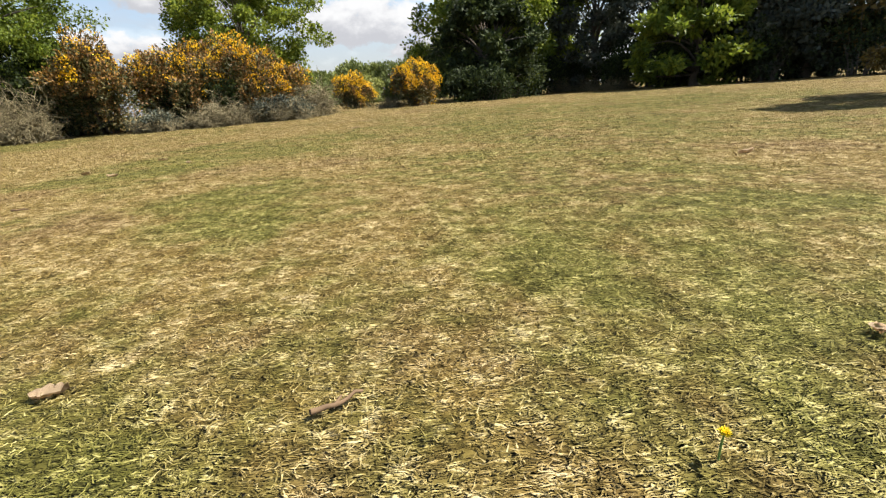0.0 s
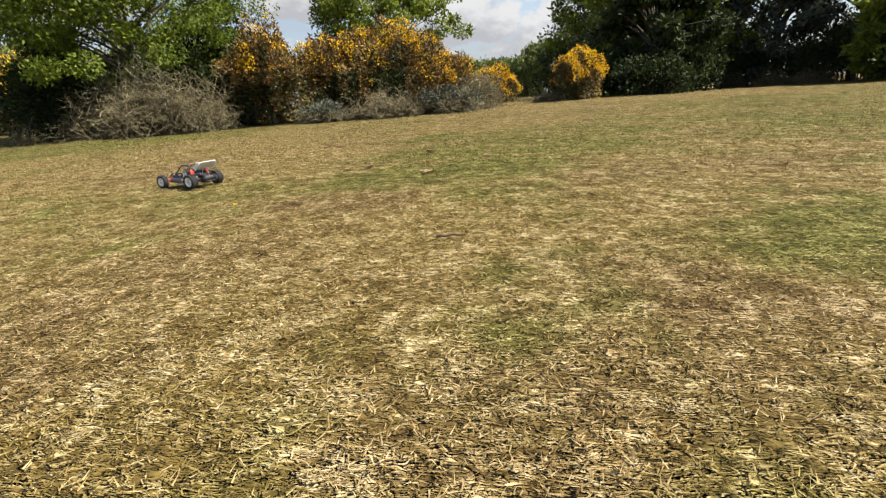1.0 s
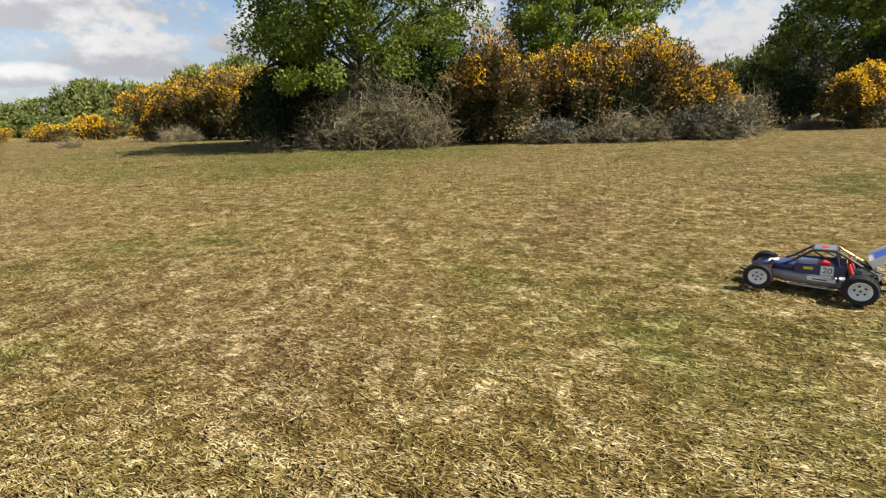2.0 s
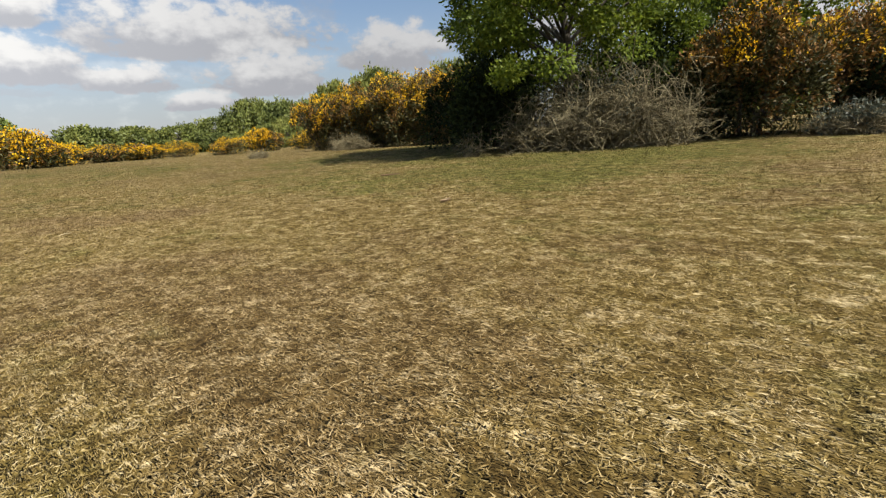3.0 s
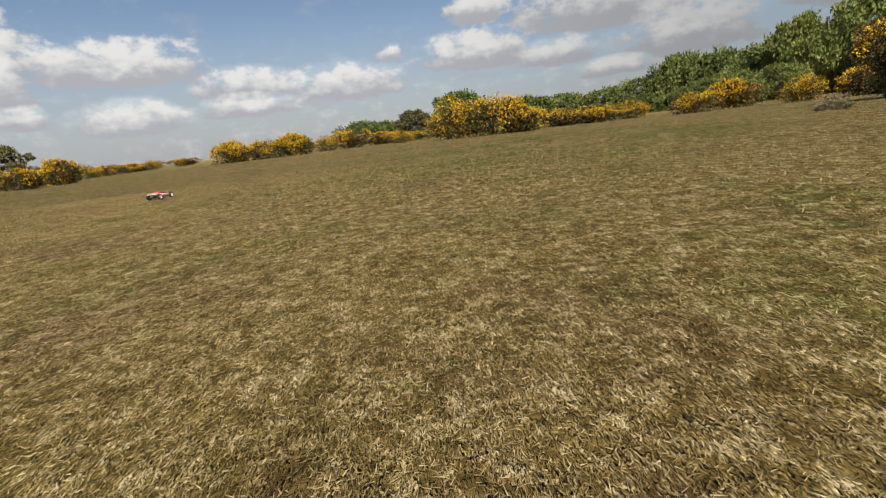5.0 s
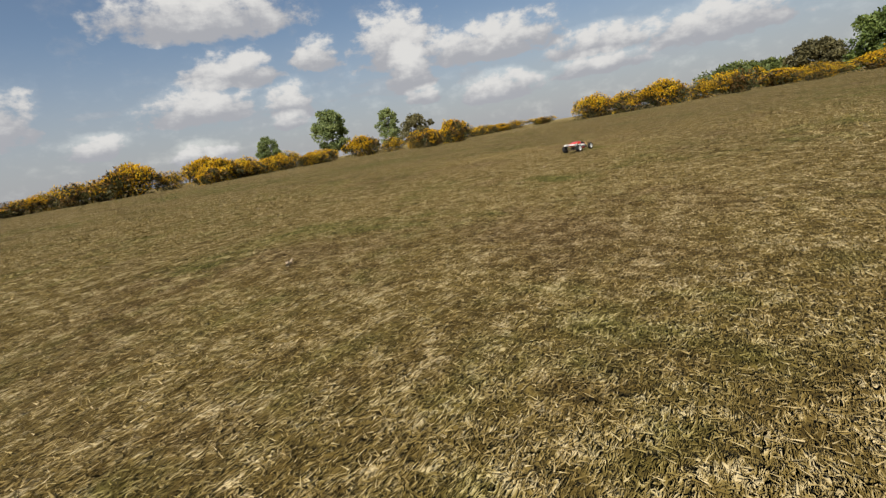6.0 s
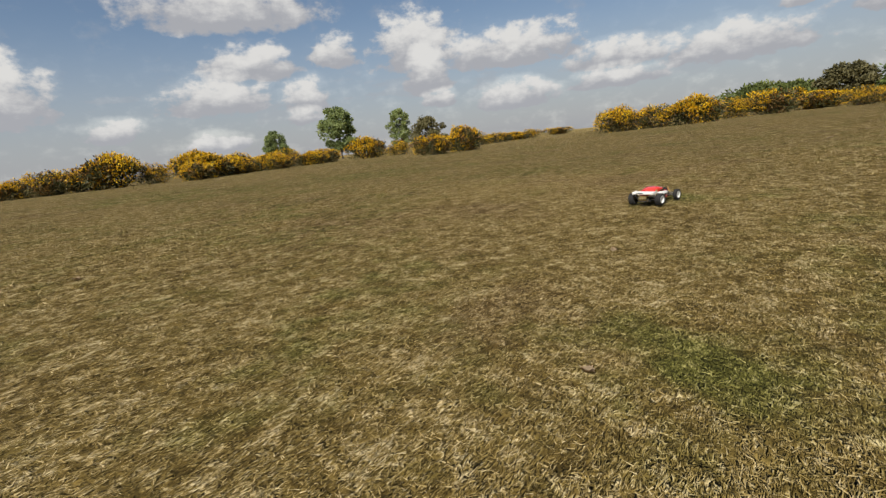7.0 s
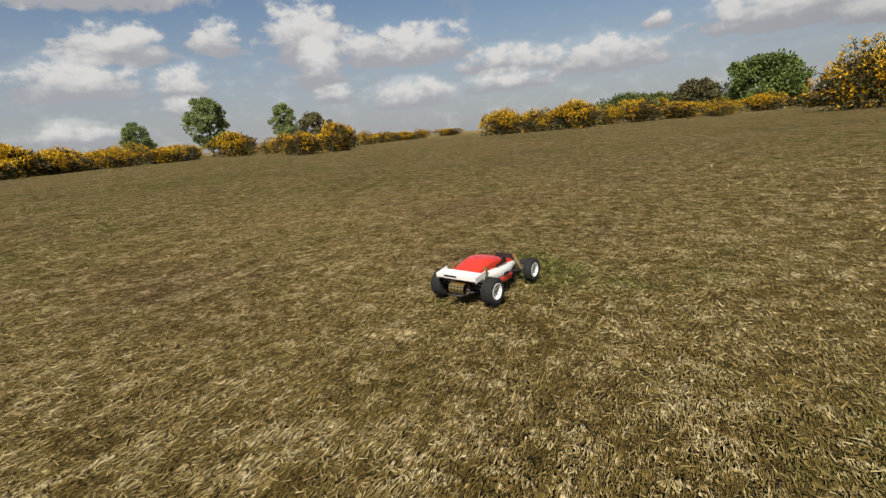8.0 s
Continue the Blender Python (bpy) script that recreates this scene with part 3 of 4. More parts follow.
bare_shrub(-1.9, 19.6, (0.5, 0.4), 0.5, 26, 90, label="small bare shrub beside the free-standing gorse")
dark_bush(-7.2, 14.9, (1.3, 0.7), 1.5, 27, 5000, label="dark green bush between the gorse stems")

# the spreading tree and those behind
tree("spreading_tree", -13.5, 13.9, 3.4, 6.6, 31, FIELD_OAK, "spreading field tree in fresh green leaf over dark scrub", 82000, 0.092, 0.20, 0.14, clumps=300, airy=0.36)
# scrub closes the gaps below the crown, shade painted into its leaves
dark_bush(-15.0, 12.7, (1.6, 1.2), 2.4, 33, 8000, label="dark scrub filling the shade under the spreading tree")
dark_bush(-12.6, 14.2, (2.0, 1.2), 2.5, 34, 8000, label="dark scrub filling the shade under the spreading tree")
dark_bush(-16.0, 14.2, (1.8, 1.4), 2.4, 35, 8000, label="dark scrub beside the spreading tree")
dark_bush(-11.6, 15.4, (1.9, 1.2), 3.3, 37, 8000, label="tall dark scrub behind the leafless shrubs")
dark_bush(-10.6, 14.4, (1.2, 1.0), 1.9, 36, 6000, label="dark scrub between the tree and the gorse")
tree("tall_tree", -10.4, 28.0, 4.0, 9.5, 32, OAK, "tall tree in fresh green leaf behind the gorse", 46000, 0.17, 0.10, 0.14, clumps=230, airy=0.38)
# gorse hedge beyond the tree
for k, (x, y, a, h, b) in enumerate([(-26.8, 16.4, 1.6, 2.4, 0.20), (-25.2, 17.0, 1.7, 2.75, 0.2), (-23.4, 17.6, 1.8, 2.95, 0.22), (-21.4, 17.8, 1.8, 2.9, 0.24), (-19.4, 17.4, 1.7, 2.7, 0.22)]):
    gorse(x, y, (a, a * 0.9), h, 41 + k, b, 0.3, 10000, 1.2, label="tall gorse bush in the hedge, yellow blossom above dark green shoots", group="gorse hedge")
for k, (x, y, a, h) in enumerate([(-26.0, 17.1, 1.3, 2.35), (-24.3, 17.9, 1.4, 2.75), (-22.4, 18.1, 1.4, 2.85), (-20.4, 17.9, 1.4, 2.7)]):
    gorse(x, y, (a, a * 0.9), h, 51 + k, 0.2, 0.35, 5500, 1.4, label="gorse bush filling the hedge, dark shoots with yellow tips", group="gorse hedge")
bare_shrub(-24.0, 15.6, (1.0, 0.6), 0.8, 47, 200, label="bare shrub at the foot of the gorse hedge")

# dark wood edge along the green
# the darkest trees and bushes have backlit shade put into their leaf colour
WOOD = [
    (2.3, 22.9, 2.2, 4.4, SHADE_DARK_LEAF, "dark_tree"), (3.2, 26.0, 2.8, 6.5, OAK, "field_tree"), (2.4, 33.5, 3.6, 8.5, OAK, "field_tree"),
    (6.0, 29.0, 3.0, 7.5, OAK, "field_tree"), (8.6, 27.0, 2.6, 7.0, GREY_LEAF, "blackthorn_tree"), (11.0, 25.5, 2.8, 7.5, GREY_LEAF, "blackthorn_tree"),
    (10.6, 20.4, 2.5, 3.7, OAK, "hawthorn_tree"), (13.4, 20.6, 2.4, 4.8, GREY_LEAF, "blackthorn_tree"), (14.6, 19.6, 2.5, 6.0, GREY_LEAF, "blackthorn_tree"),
    (17.0, 18.0, 2.8, 6.5, RUST_LEAF, "bronze_tree"), (15.5, 23.5, 3.4, 9.0, SHADE_DARK_LEAF, "dark_tree"), (5.5, 35.0, 4.0, 10.0, SHADE_DARK_LEAF, "dark_tree"),
    (19.0, 13.5, 2.8, 6.0, RUST_LEAF, "bronze_tree"), (3.0, 45.0, 4.0, 8.0, SHADE_DARK_LEAF, "dark_tree"),
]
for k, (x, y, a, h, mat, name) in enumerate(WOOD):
    tree(name, x, y, a, h, 60 + k, mat, {SHADE_DARK_LEAF: "evergreen-leaved tree at the wood edge, leaf colour darkened for shade", OAK: "tree in fresh spring leaf at the wood edge",
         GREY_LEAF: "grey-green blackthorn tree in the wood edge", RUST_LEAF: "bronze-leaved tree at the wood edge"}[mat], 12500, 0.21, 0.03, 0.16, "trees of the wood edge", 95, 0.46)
tree("low_tree", 7.5, 7.0, 1.3, 3.0, 80, RUST_LEAF, "low bronze-green tree casting shade on the turf", 34000, 0.06, 0.05, 0.045, "trees of the wood edge", 60)

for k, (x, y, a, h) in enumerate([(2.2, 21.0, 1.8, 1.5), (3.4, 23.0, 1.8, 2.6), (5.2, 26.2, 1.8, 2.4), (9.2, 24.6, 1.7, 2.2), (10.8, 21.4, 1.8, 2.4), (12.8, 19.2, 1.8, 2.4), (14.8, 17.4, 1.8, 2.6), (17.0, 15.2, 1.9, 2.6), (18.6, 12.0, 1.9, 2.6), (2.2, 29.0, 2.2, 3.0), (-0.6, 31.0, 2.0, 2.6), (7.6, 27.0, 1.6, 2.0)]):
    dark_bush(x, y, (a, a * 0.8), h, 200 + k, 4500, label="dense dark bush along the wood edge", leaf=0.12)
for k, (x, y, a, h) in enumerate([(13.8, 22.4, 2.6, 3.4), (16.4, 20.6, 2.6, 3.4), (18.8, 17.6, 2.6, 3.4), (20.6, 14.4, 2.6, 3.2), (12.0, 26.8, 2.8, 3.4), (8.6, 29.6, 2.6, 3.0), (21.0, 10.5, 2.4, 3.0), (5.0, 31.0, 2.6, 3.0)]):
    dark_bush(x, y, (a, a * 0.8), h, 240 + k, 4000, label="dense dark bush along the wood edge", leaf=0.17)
for k, (x, y) in enumerate([(6.6, 26.4), (7.8, 25.4), (8.8, 24.0)]):
    bare_shrub(x, y, (0.7, 0.5), 0.9, 220 + k, 130, label="tuft of dead reddish bracken at the wood edge")

# gorse out on the heath
FAR_GORSE = [
    # x, y, half width, height
    (-43.8, 5.0, 2.4, 3.0), (-43.2, 7.4, 2.3, 2.5), (-42.6, 9.2, 1.5, 1.8),
    (-48.7, 11.4, 2.0, 1.5), (-48.0, 13.6, 2.2, 1.4), (-47.2, 15.8, 2.0, 1.4), (-46.6, 17.6, 1.8, 1.3), (-39.9, 18.1, 1.5, 1.4),
    (-42.5, 22.0, 1.6, 1.6), (-38.0, 23.0, 1.5, 1.5), (-36.0, 24.5, 1.6, 1.8), (-33.5, 25.0, 1.6, 2.0),
    (-51.2, -11.0, 2.0, 1.9), (-51.4, -8.8, 2.1, 2.0), (-51.8, -6.8, 1.6, 1.8), (-60.6, -5.6, 2.2, 1.9), (-60.8, -3.2, 1.9, 1.7),
    (-67.0, -0.5, 2.4, 1.5), (-70.0, 3.0, 2.6, 1.5), (-72.0, 7.0, 2.6, 1.6), (-70.0, 11.0, 2.6, 1.7), (-57.0, 1.5, 1.6, 1.1),
    (-36.7, -15.6, 1.0, 1.05), (-38.6, -15.4, 1.1, 1.6),
    (-32.6, -29.6, 1.5, 1.7), (-35.5, -31.0, 1.7, 1.6), (-38.5, -32.5, 1.6, 1.5), (-41.0, -33.6, 1.7, 1.6), (-43.6, -32.2, 1.6, 1.4), (-45.2, -29.2, 1.6, 1.6),
    (-46.6, -26.8, 1.5, 1.3), (-49.5, -25.6, 1.4, 1.2), (-29.7, -35.0, 1.8, 2.1), (-27.0, -37.0, 1.7, 1.7), (-24.2, -39.5, 1.8, 1.4), (-33.6, -33.0, 1.7, 1.9), (-21.0, -41.0, 1.8, 1.6),
    (-17.0, -42.0, 2.0, 1.7), (-31.0, -28.0, 1.2, 1.1), (-40.2, -19.0, 1.0, 1.1), (-43.5, -19.8, 1.1, 1.0), (-48.0, -21.5, 1.2, 1.1), (-53.5, -23.5, 1.4, 1.1), (-59.0, -25.0, 1.6, 1.1), (-66.0, -27.0, 1.8, 1.2), (-74.0, -29.0, 2.0, 1.2), (-83.0, -29.0, 2.2, 1.2), (-84.0, -22.0, 2.2, 1.1),
    (-22.6, -38.6, 1.4, 1.2), (-25.8, -38.2, 1.3, 1.5), (-28.4, -36.4, 1.3, 1.3), (-31.6, -34.4, 1.4, 1.5), (-19.0, -42.0, 1.6, 1.3), (-36.6, -33.4, 1.4, 1.3), (-34.8, -30.2, 1.2, 1.1), (-38.2, -30.8, 1.2, 1.2), (-41.6, -31.0, 1.2, 1.1), (-47.0, -24.6, 1.1, 0.9),
]
MODELS = []
for k, (b, br) in enumerate([(0.54, 0.18), (0.48, 0.2), (0.50, 0.2), (0.18, 0.35)]):
    x, y, a, h = FAR_GORSE[(0, 12, 24, 33)[k]]
    MODELS.append((gorse(x, y, (a, a * 0.85), h * 0.80, 90 + k, b, br, 3000, 1.7, "gorse bush in full golden bloom out on the heath", group="gorse on the heath"), a, h))
for k, (x, y, a, h) in enumerate(FAR_GORSE):
    if k in (0, 12, 24, 33):
        continue
    model, ma, mh = MODELS[3 if k % 6 == 4 else k % 3]
    grown = 0.82 + 0.42 * ((k * 0.618) % 1.0)
    m = pose(x, y, float(ground_z(x, y)) - 0.03, 0, 0, (k * 73) % 360) @ Matrix.Diagonal((1.05 * a / ma, 1.05 * a / ma, grown * h / mh, 1))
    copy_thing(model, m)

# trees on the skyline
for k, (x, y, a, h, mat) in enumerate([(-72.1, -79.8, 2.5, 6.0, HAZED_YOUNG_LEAF), (-59.9, -48.4, 2.2, 6.4, HAZED_YOUNG_LEAF), (-86.4, -61.5, 2.2, 7.4, HAZED_YOUNG_LEAF), (-78.9, -49.0, 2.8, 4.6, FAR_BROWN)]):
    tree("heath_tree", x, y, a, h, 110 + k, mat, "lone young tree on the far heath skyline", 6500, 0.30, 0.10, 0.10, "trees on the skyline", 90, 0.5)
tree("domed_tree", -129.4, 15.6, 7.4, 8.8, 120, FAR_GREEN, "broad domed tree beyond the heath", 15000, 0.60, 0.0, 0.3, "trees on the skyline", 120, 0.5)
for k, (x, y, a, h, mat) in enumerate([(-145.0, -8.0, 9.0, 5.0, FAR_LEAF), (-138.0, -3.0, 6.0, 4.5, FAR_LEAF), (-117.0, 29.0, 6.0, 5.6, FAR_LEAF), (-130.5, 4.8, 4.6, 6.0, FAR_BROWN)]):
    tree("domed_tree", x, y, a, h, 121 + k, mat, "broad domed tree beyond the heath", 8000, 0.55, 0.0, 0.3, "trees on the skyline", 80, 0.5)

# wooded rise beyond the heath
HILL = [(-121, 39, 7, 5.5), (-112, 44, 7, 5.2), (-108, 50, 7, 6.2), (-103, 55, 7.5, 7.0), (-97, 58, 7, 7.4), (-89, 60, 7, 8.2), (-84, 62, 6.5, 8.4), (-78, 60, 6, 7.0),
        (-76, 66, 7, 9), (-68, 62, 6, 8), (-62, 60, 6, 8), (-55, 62, 6, 8), (-48, 64, 6, 8), (-92, 50, 4, 3.4), (-84, 48, 4, 3.2), (-99, 46, 4, 3.0), (-76, 46, 3.5, 3.2), (-68, 46, 3.5, 3.2),
        (-20, 88, 7, 5.2), (-12, 80, 6, 4.6), (-6, 70, 5, 4.4), (-30, 84, 7, 6), (-1, 66, 5, 5), (-40, 78, 7, 7), (4, 60, 5, 6), (-9, 60, 4, 2.6), (-14, 58, 4, 2.4)]
models = []
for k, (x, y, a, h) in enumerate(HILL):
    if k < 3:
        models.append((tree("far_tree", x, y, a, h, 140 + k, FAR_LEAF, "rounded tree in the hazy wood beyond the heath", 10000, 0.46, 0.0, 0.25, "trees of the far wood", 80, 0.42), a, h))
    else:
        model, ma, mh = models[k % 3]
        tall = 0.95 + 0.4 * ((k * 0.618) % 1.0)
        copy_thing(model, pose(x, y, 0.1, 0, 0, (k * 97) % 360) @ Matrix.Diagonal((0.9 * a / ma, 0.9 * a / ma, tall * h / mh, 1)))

# ---- radio-controlled buggies ----
RUBBER = plain("tyre_rubber", (0.020, 0.019, 0.018), 0.85, vary=0.4, scale=90.0, bump=0.4)
WHITE_NYLON = plain("white_nylon", (0.78, 0.77, 0.73), 0.45, vary=0.08)
BLACK_NYLON = plain("black_nylon", (0.022, 0.022, 0.024), 0.5, vary=0.3)
RED_SHELL = plain("red_painted_shell", (0.68, 0.045, 0.022), 0.28, vary=0.10, coat=0.5)
WHITE_SHELL = plain("white_painted_shell", (0.80, 0.78, 0.72), 0.3, vary=0.10, coat=0.4)
BLUE_SHELL = plain("blue_painted_shell", (0.014, 0.020, 0.095), 0.3, vary=0.2, coat=0.5)
SILVER_SHELL = plain("silver_painted_shell", (0.24, 0.245, 0.26), 0.35, 0.4, vary=0.15, coat=0.3)
SMOKED = plain("smoked_window", (0.030, 0.018, 0.016), 0.15, vary=0.2, coat=0.5)
GOLD = plain("gold_anodised_metal", (0.62, 0.44, 0.16), 0.32, 0.9, vary=0.15)
STEEL = plain("bright_steel", (0.55, 0.55, 0.56), 0.3, 1.0, vary=0.15)
RED_SPRING = plain("red_spring", (0.60, 0.04, 0.02), 0.4, vary=0.1)
YELLOW_DECAL = plain("yellow_decal", (0.70, 0.55, 0.04), 0.4, vary=0.05)
BLACK_DECAL = plain("black_decal", (0.02, 0.02, 0.02), 0.45, vary=0.05)
BLUE_DECAL = plain("blue_decal", (0.03, 0.11, 0.48), 0.4, vary=0.08)


def loft(sections, mat, name, power=3.5, around=20):
    """A closed shell through rounded sections: x, half width, bottom, top."""
    a = np.linspace(0, 2 * np.pi, around, endpoint=False)
    c = np.sign(np.cos(a)) * np.abs(np.cos(a)) ** (2 / power)
    s = np.sign(np.sin(a)) * np.abs(np.sin(a)) ** (2 / power)
    bm = bmesh.new()
    rings = []
    for x, half, low, high in sections:
        rings.append([bm.verts.new((x, half * u, (low + high) / 2 + (high - low) / 2 * w)) for u, w in zip(c, s)])
    for p, q in zip(rings[:-1], rings[1:]):
        for i in range(around):
            j = (i + 1) % around
            bm.faces.new((p[i], p[j], q[j], q[i])).smooth = True
    bm.faces.new(rings[0])
    bm.faces.new(rings[-1][::-1])
    bmesh.ops.recalc_face_normals(bm, faces=bm.faces)
    return done(bm, mat, name)


def done(bm, mat, name):
    me = bpy.data.meshes.new(name)
    bm.to_mesh(me)
    bm.free()
    me.materials.append(mat)
    return me


def lathe(profile, mat, name, steps=32):
    """A body turned about the y axis: profile of (radius, y)."""
    bm = bmesh.new()
    rings = []
    for r, y in profile:
        rings.append([bm.verts.new((r * math.cos(2 * math.pi * k / steps), y, r * math.sin(2 * math.pi * k / steps))) for k in range(steps)])
    for p, q in zip(rings[:-1], rings[1:]):
        for i in range(steps):
            j = (i + 1) % steps
            bm.faces.new((p[i], p[j], q[j], q[i])).smooth = True
    bm.faces.new(rings[0])
    bm.faces.new(rings[-1][::-1])
    bmesh.ops.recalc_face_normals(bm, faces=bm.faces)
    return done(bm, mat, name)


def slab(size, mat, name, at=(0, 0, 0), turn=(0, 0, 0), bevel=0.002, taper=1.0):
    """A bevelled block; taper narrows its front."""
    bm = bmesh.new()
    bmesh.ops.create_cube(bm, size=1.0)
    for v in bm.verts:
        k = taper if v.co.x > 0 else 1.0
        v.co = Vector((v.co.x * size[0], v.co.y * size[1] * k, v.co.z * size[2]))
    bmesh.ops.bevel(bm, geom=bm.edges[:], offset=min(bevel, min(size) * 0.35), segments=2, affect="EDGES", profile=0.6)
    bmesh.ops.transform(bm, matrix=pose(*at, *turn), verts=bm.verts)
    return done(bm, mat, name)


def rod(points, radius, mat, name, sides=8):
    v, q = tubes([[(p, radius) for p in points]], sides)
    return fast_mesh(name, v, q, mat, True)


def coil(a, b, radius, turns, wire, mat, name):
    """A spring from a to b."""
    a, b = np.array(a, float), np.array(b, float)
    way = unit(b - a)
    u = unit(np.cross(way, (0.3, 0.9, 0.2)))
    w = np.cross(way, u)
    s = np.linspace(0, 1, turns * 10)
    t = s * turns * 2 * np.pi
    pts = a + s[:, None] * (b - a) + radius * (np.cos(t)[:, None] * u + np.sin(t)[:, None] * w)
    v, q = tubes([[(p, wire) for p in pts]], 5)
    return fast_mesh(name, v, q, mat, True)


def wheel(car, x, y, radius, width, holes, rim_mat):
    """Knobbly tyre on a dished rim with its hub nut; the dish faces outwards."""
    out = 1 if y > 0 else -1
    w = width / 2
    hub = new("wheel")
    hub.empty_display_size = 0.02
    hub.parent = car
    hub.matrix_basis = pose(x, y, radius, 0, 0, 0 if out > 0 else 180)
    r, q = radius, radius * 0.63
    tyre = part_mesh("tyre", lathe([(q, -w * 0.9), (r * 0.90, -w), (r * 0.965, -w * 0.85), (r * 0.975, 0), (r * 0.965, w * 0.85), (r * 0.90, w), (q, w * 0.9), (q * 0.96, 0.0)], RUBBER, "tyre", 36), hub)
    bm = bmesh.new()
    rows = 4
    for k in range(30):
        for j in range(rows):
            a = 2 * math.pi * (k + 0.5 * (j % 2)) / 30
            m = Matrix.Rotation(-a, 4, "Y") @ Matrix.Translation((r * 0.98, (j - (rows - 1) / 2) * width / rows * 0.92, 0)) @ Matrix.Diagonal((r * 0.075, width / rows * 0.5, r * 0.10, 1))
            bmesh.ops.create_cube(bm, size=1.0, matrix=m)
    part_mesh("tread", done(bm, RUBBER, "tread"), tyre)
    rim = part_mesh("rim", lathe([(q * 1.02, -w * 0.9), (q * 1.03, w * 0.92), (q * 0.93, w * 0.98), (q * 0.90, w * 0.80), (q * 0.62, w * 0.45), (q * 0.30, w * 0.5), (q * 0.24, w * 0.62), (0.0008, w * 0.62)], rim_mat, "rim", 30), hub)
    for k in range(holes):
        a = 2 * math.pi * k / holes
        part_mesh("rim_slot", slab((q * 0.20, 0.0016, q * 0.24), BLACK_NYLON, "slot", (math.cos(a) * q * 0.50, w * 0.475, math.sin(a) * q * 0.50), (0, -math.degrees(a), 0), 0.001), rim)
    part_mesh("hub_nut", lathe([(q * 0.13, w * 0.55), (q * 0.13, w * 0.74), (q * 0.06, w * 0.76)], BLACK_NYLON, "hub_nut", 6), hub)
    return hub


def damper(car, foot, head, body, spring):
    foot, head = np.array(foot, float), np.array(head, float)
    d = part_mesh("damper", rod([foot, head], 0.0030, STEEL, "damper_rod"), car)
    part_mesh("damper_body", rod([foot + (head - foot) * 0.45, head], 0.0062, body, "damper_body", 10), d)
    part_mesh("spring", coil(foot + (head - foot) * 0.08, foot + (head - foot) * 0.62, 0.0072, 6, 0.0011, spring, "spring"), d)


def wishbones(car, x, half, radius, mat):
    for s in (-1, 1):
        part_mesh("wishbone", rod([(x + 0.025, s * 0.022, 0.030), (x, s * (half - 0.018), radius), (x - 0.025, s * 0.022, 0.030)], 0.0036, mat, "wishbone"), car)
        part_mesh("upper_link", rod([(x, s * 0.024, 0.056), (x, s * (half - 0.016), radius + 0.012)], 0.0022, STEEL, "upper_link"), car)
        part_mesh("drive_shaft", rod([(x, s * 0.018, radius), (x, s * half, radius)], 0.0034, STEEL, "drive_shaft"), car)


def text_mesh(words, size, mat, name):
    curve = bpy.data.curves.new(name, "FONT")
    curve.body, curve.size, curve.align_x, curve.align_y, curve.extrude = words, size, "CENTER", "CENTER", 0.0003
    holder = bpy.data.objects.new(name, curve)
    scene.collection.objects.link(holder)
    bpy.context.view_layer.update()
    me = bpy.data.meshes.new_from_object(holder.evaluated_get(bpy.context.evaluated_depsgraph_get()))
    bpy.data.objects.remove(holder)
    bpy.data.curves.remove(curve)
    me.materials.clear()
    me.materials.append(mat)
    return me


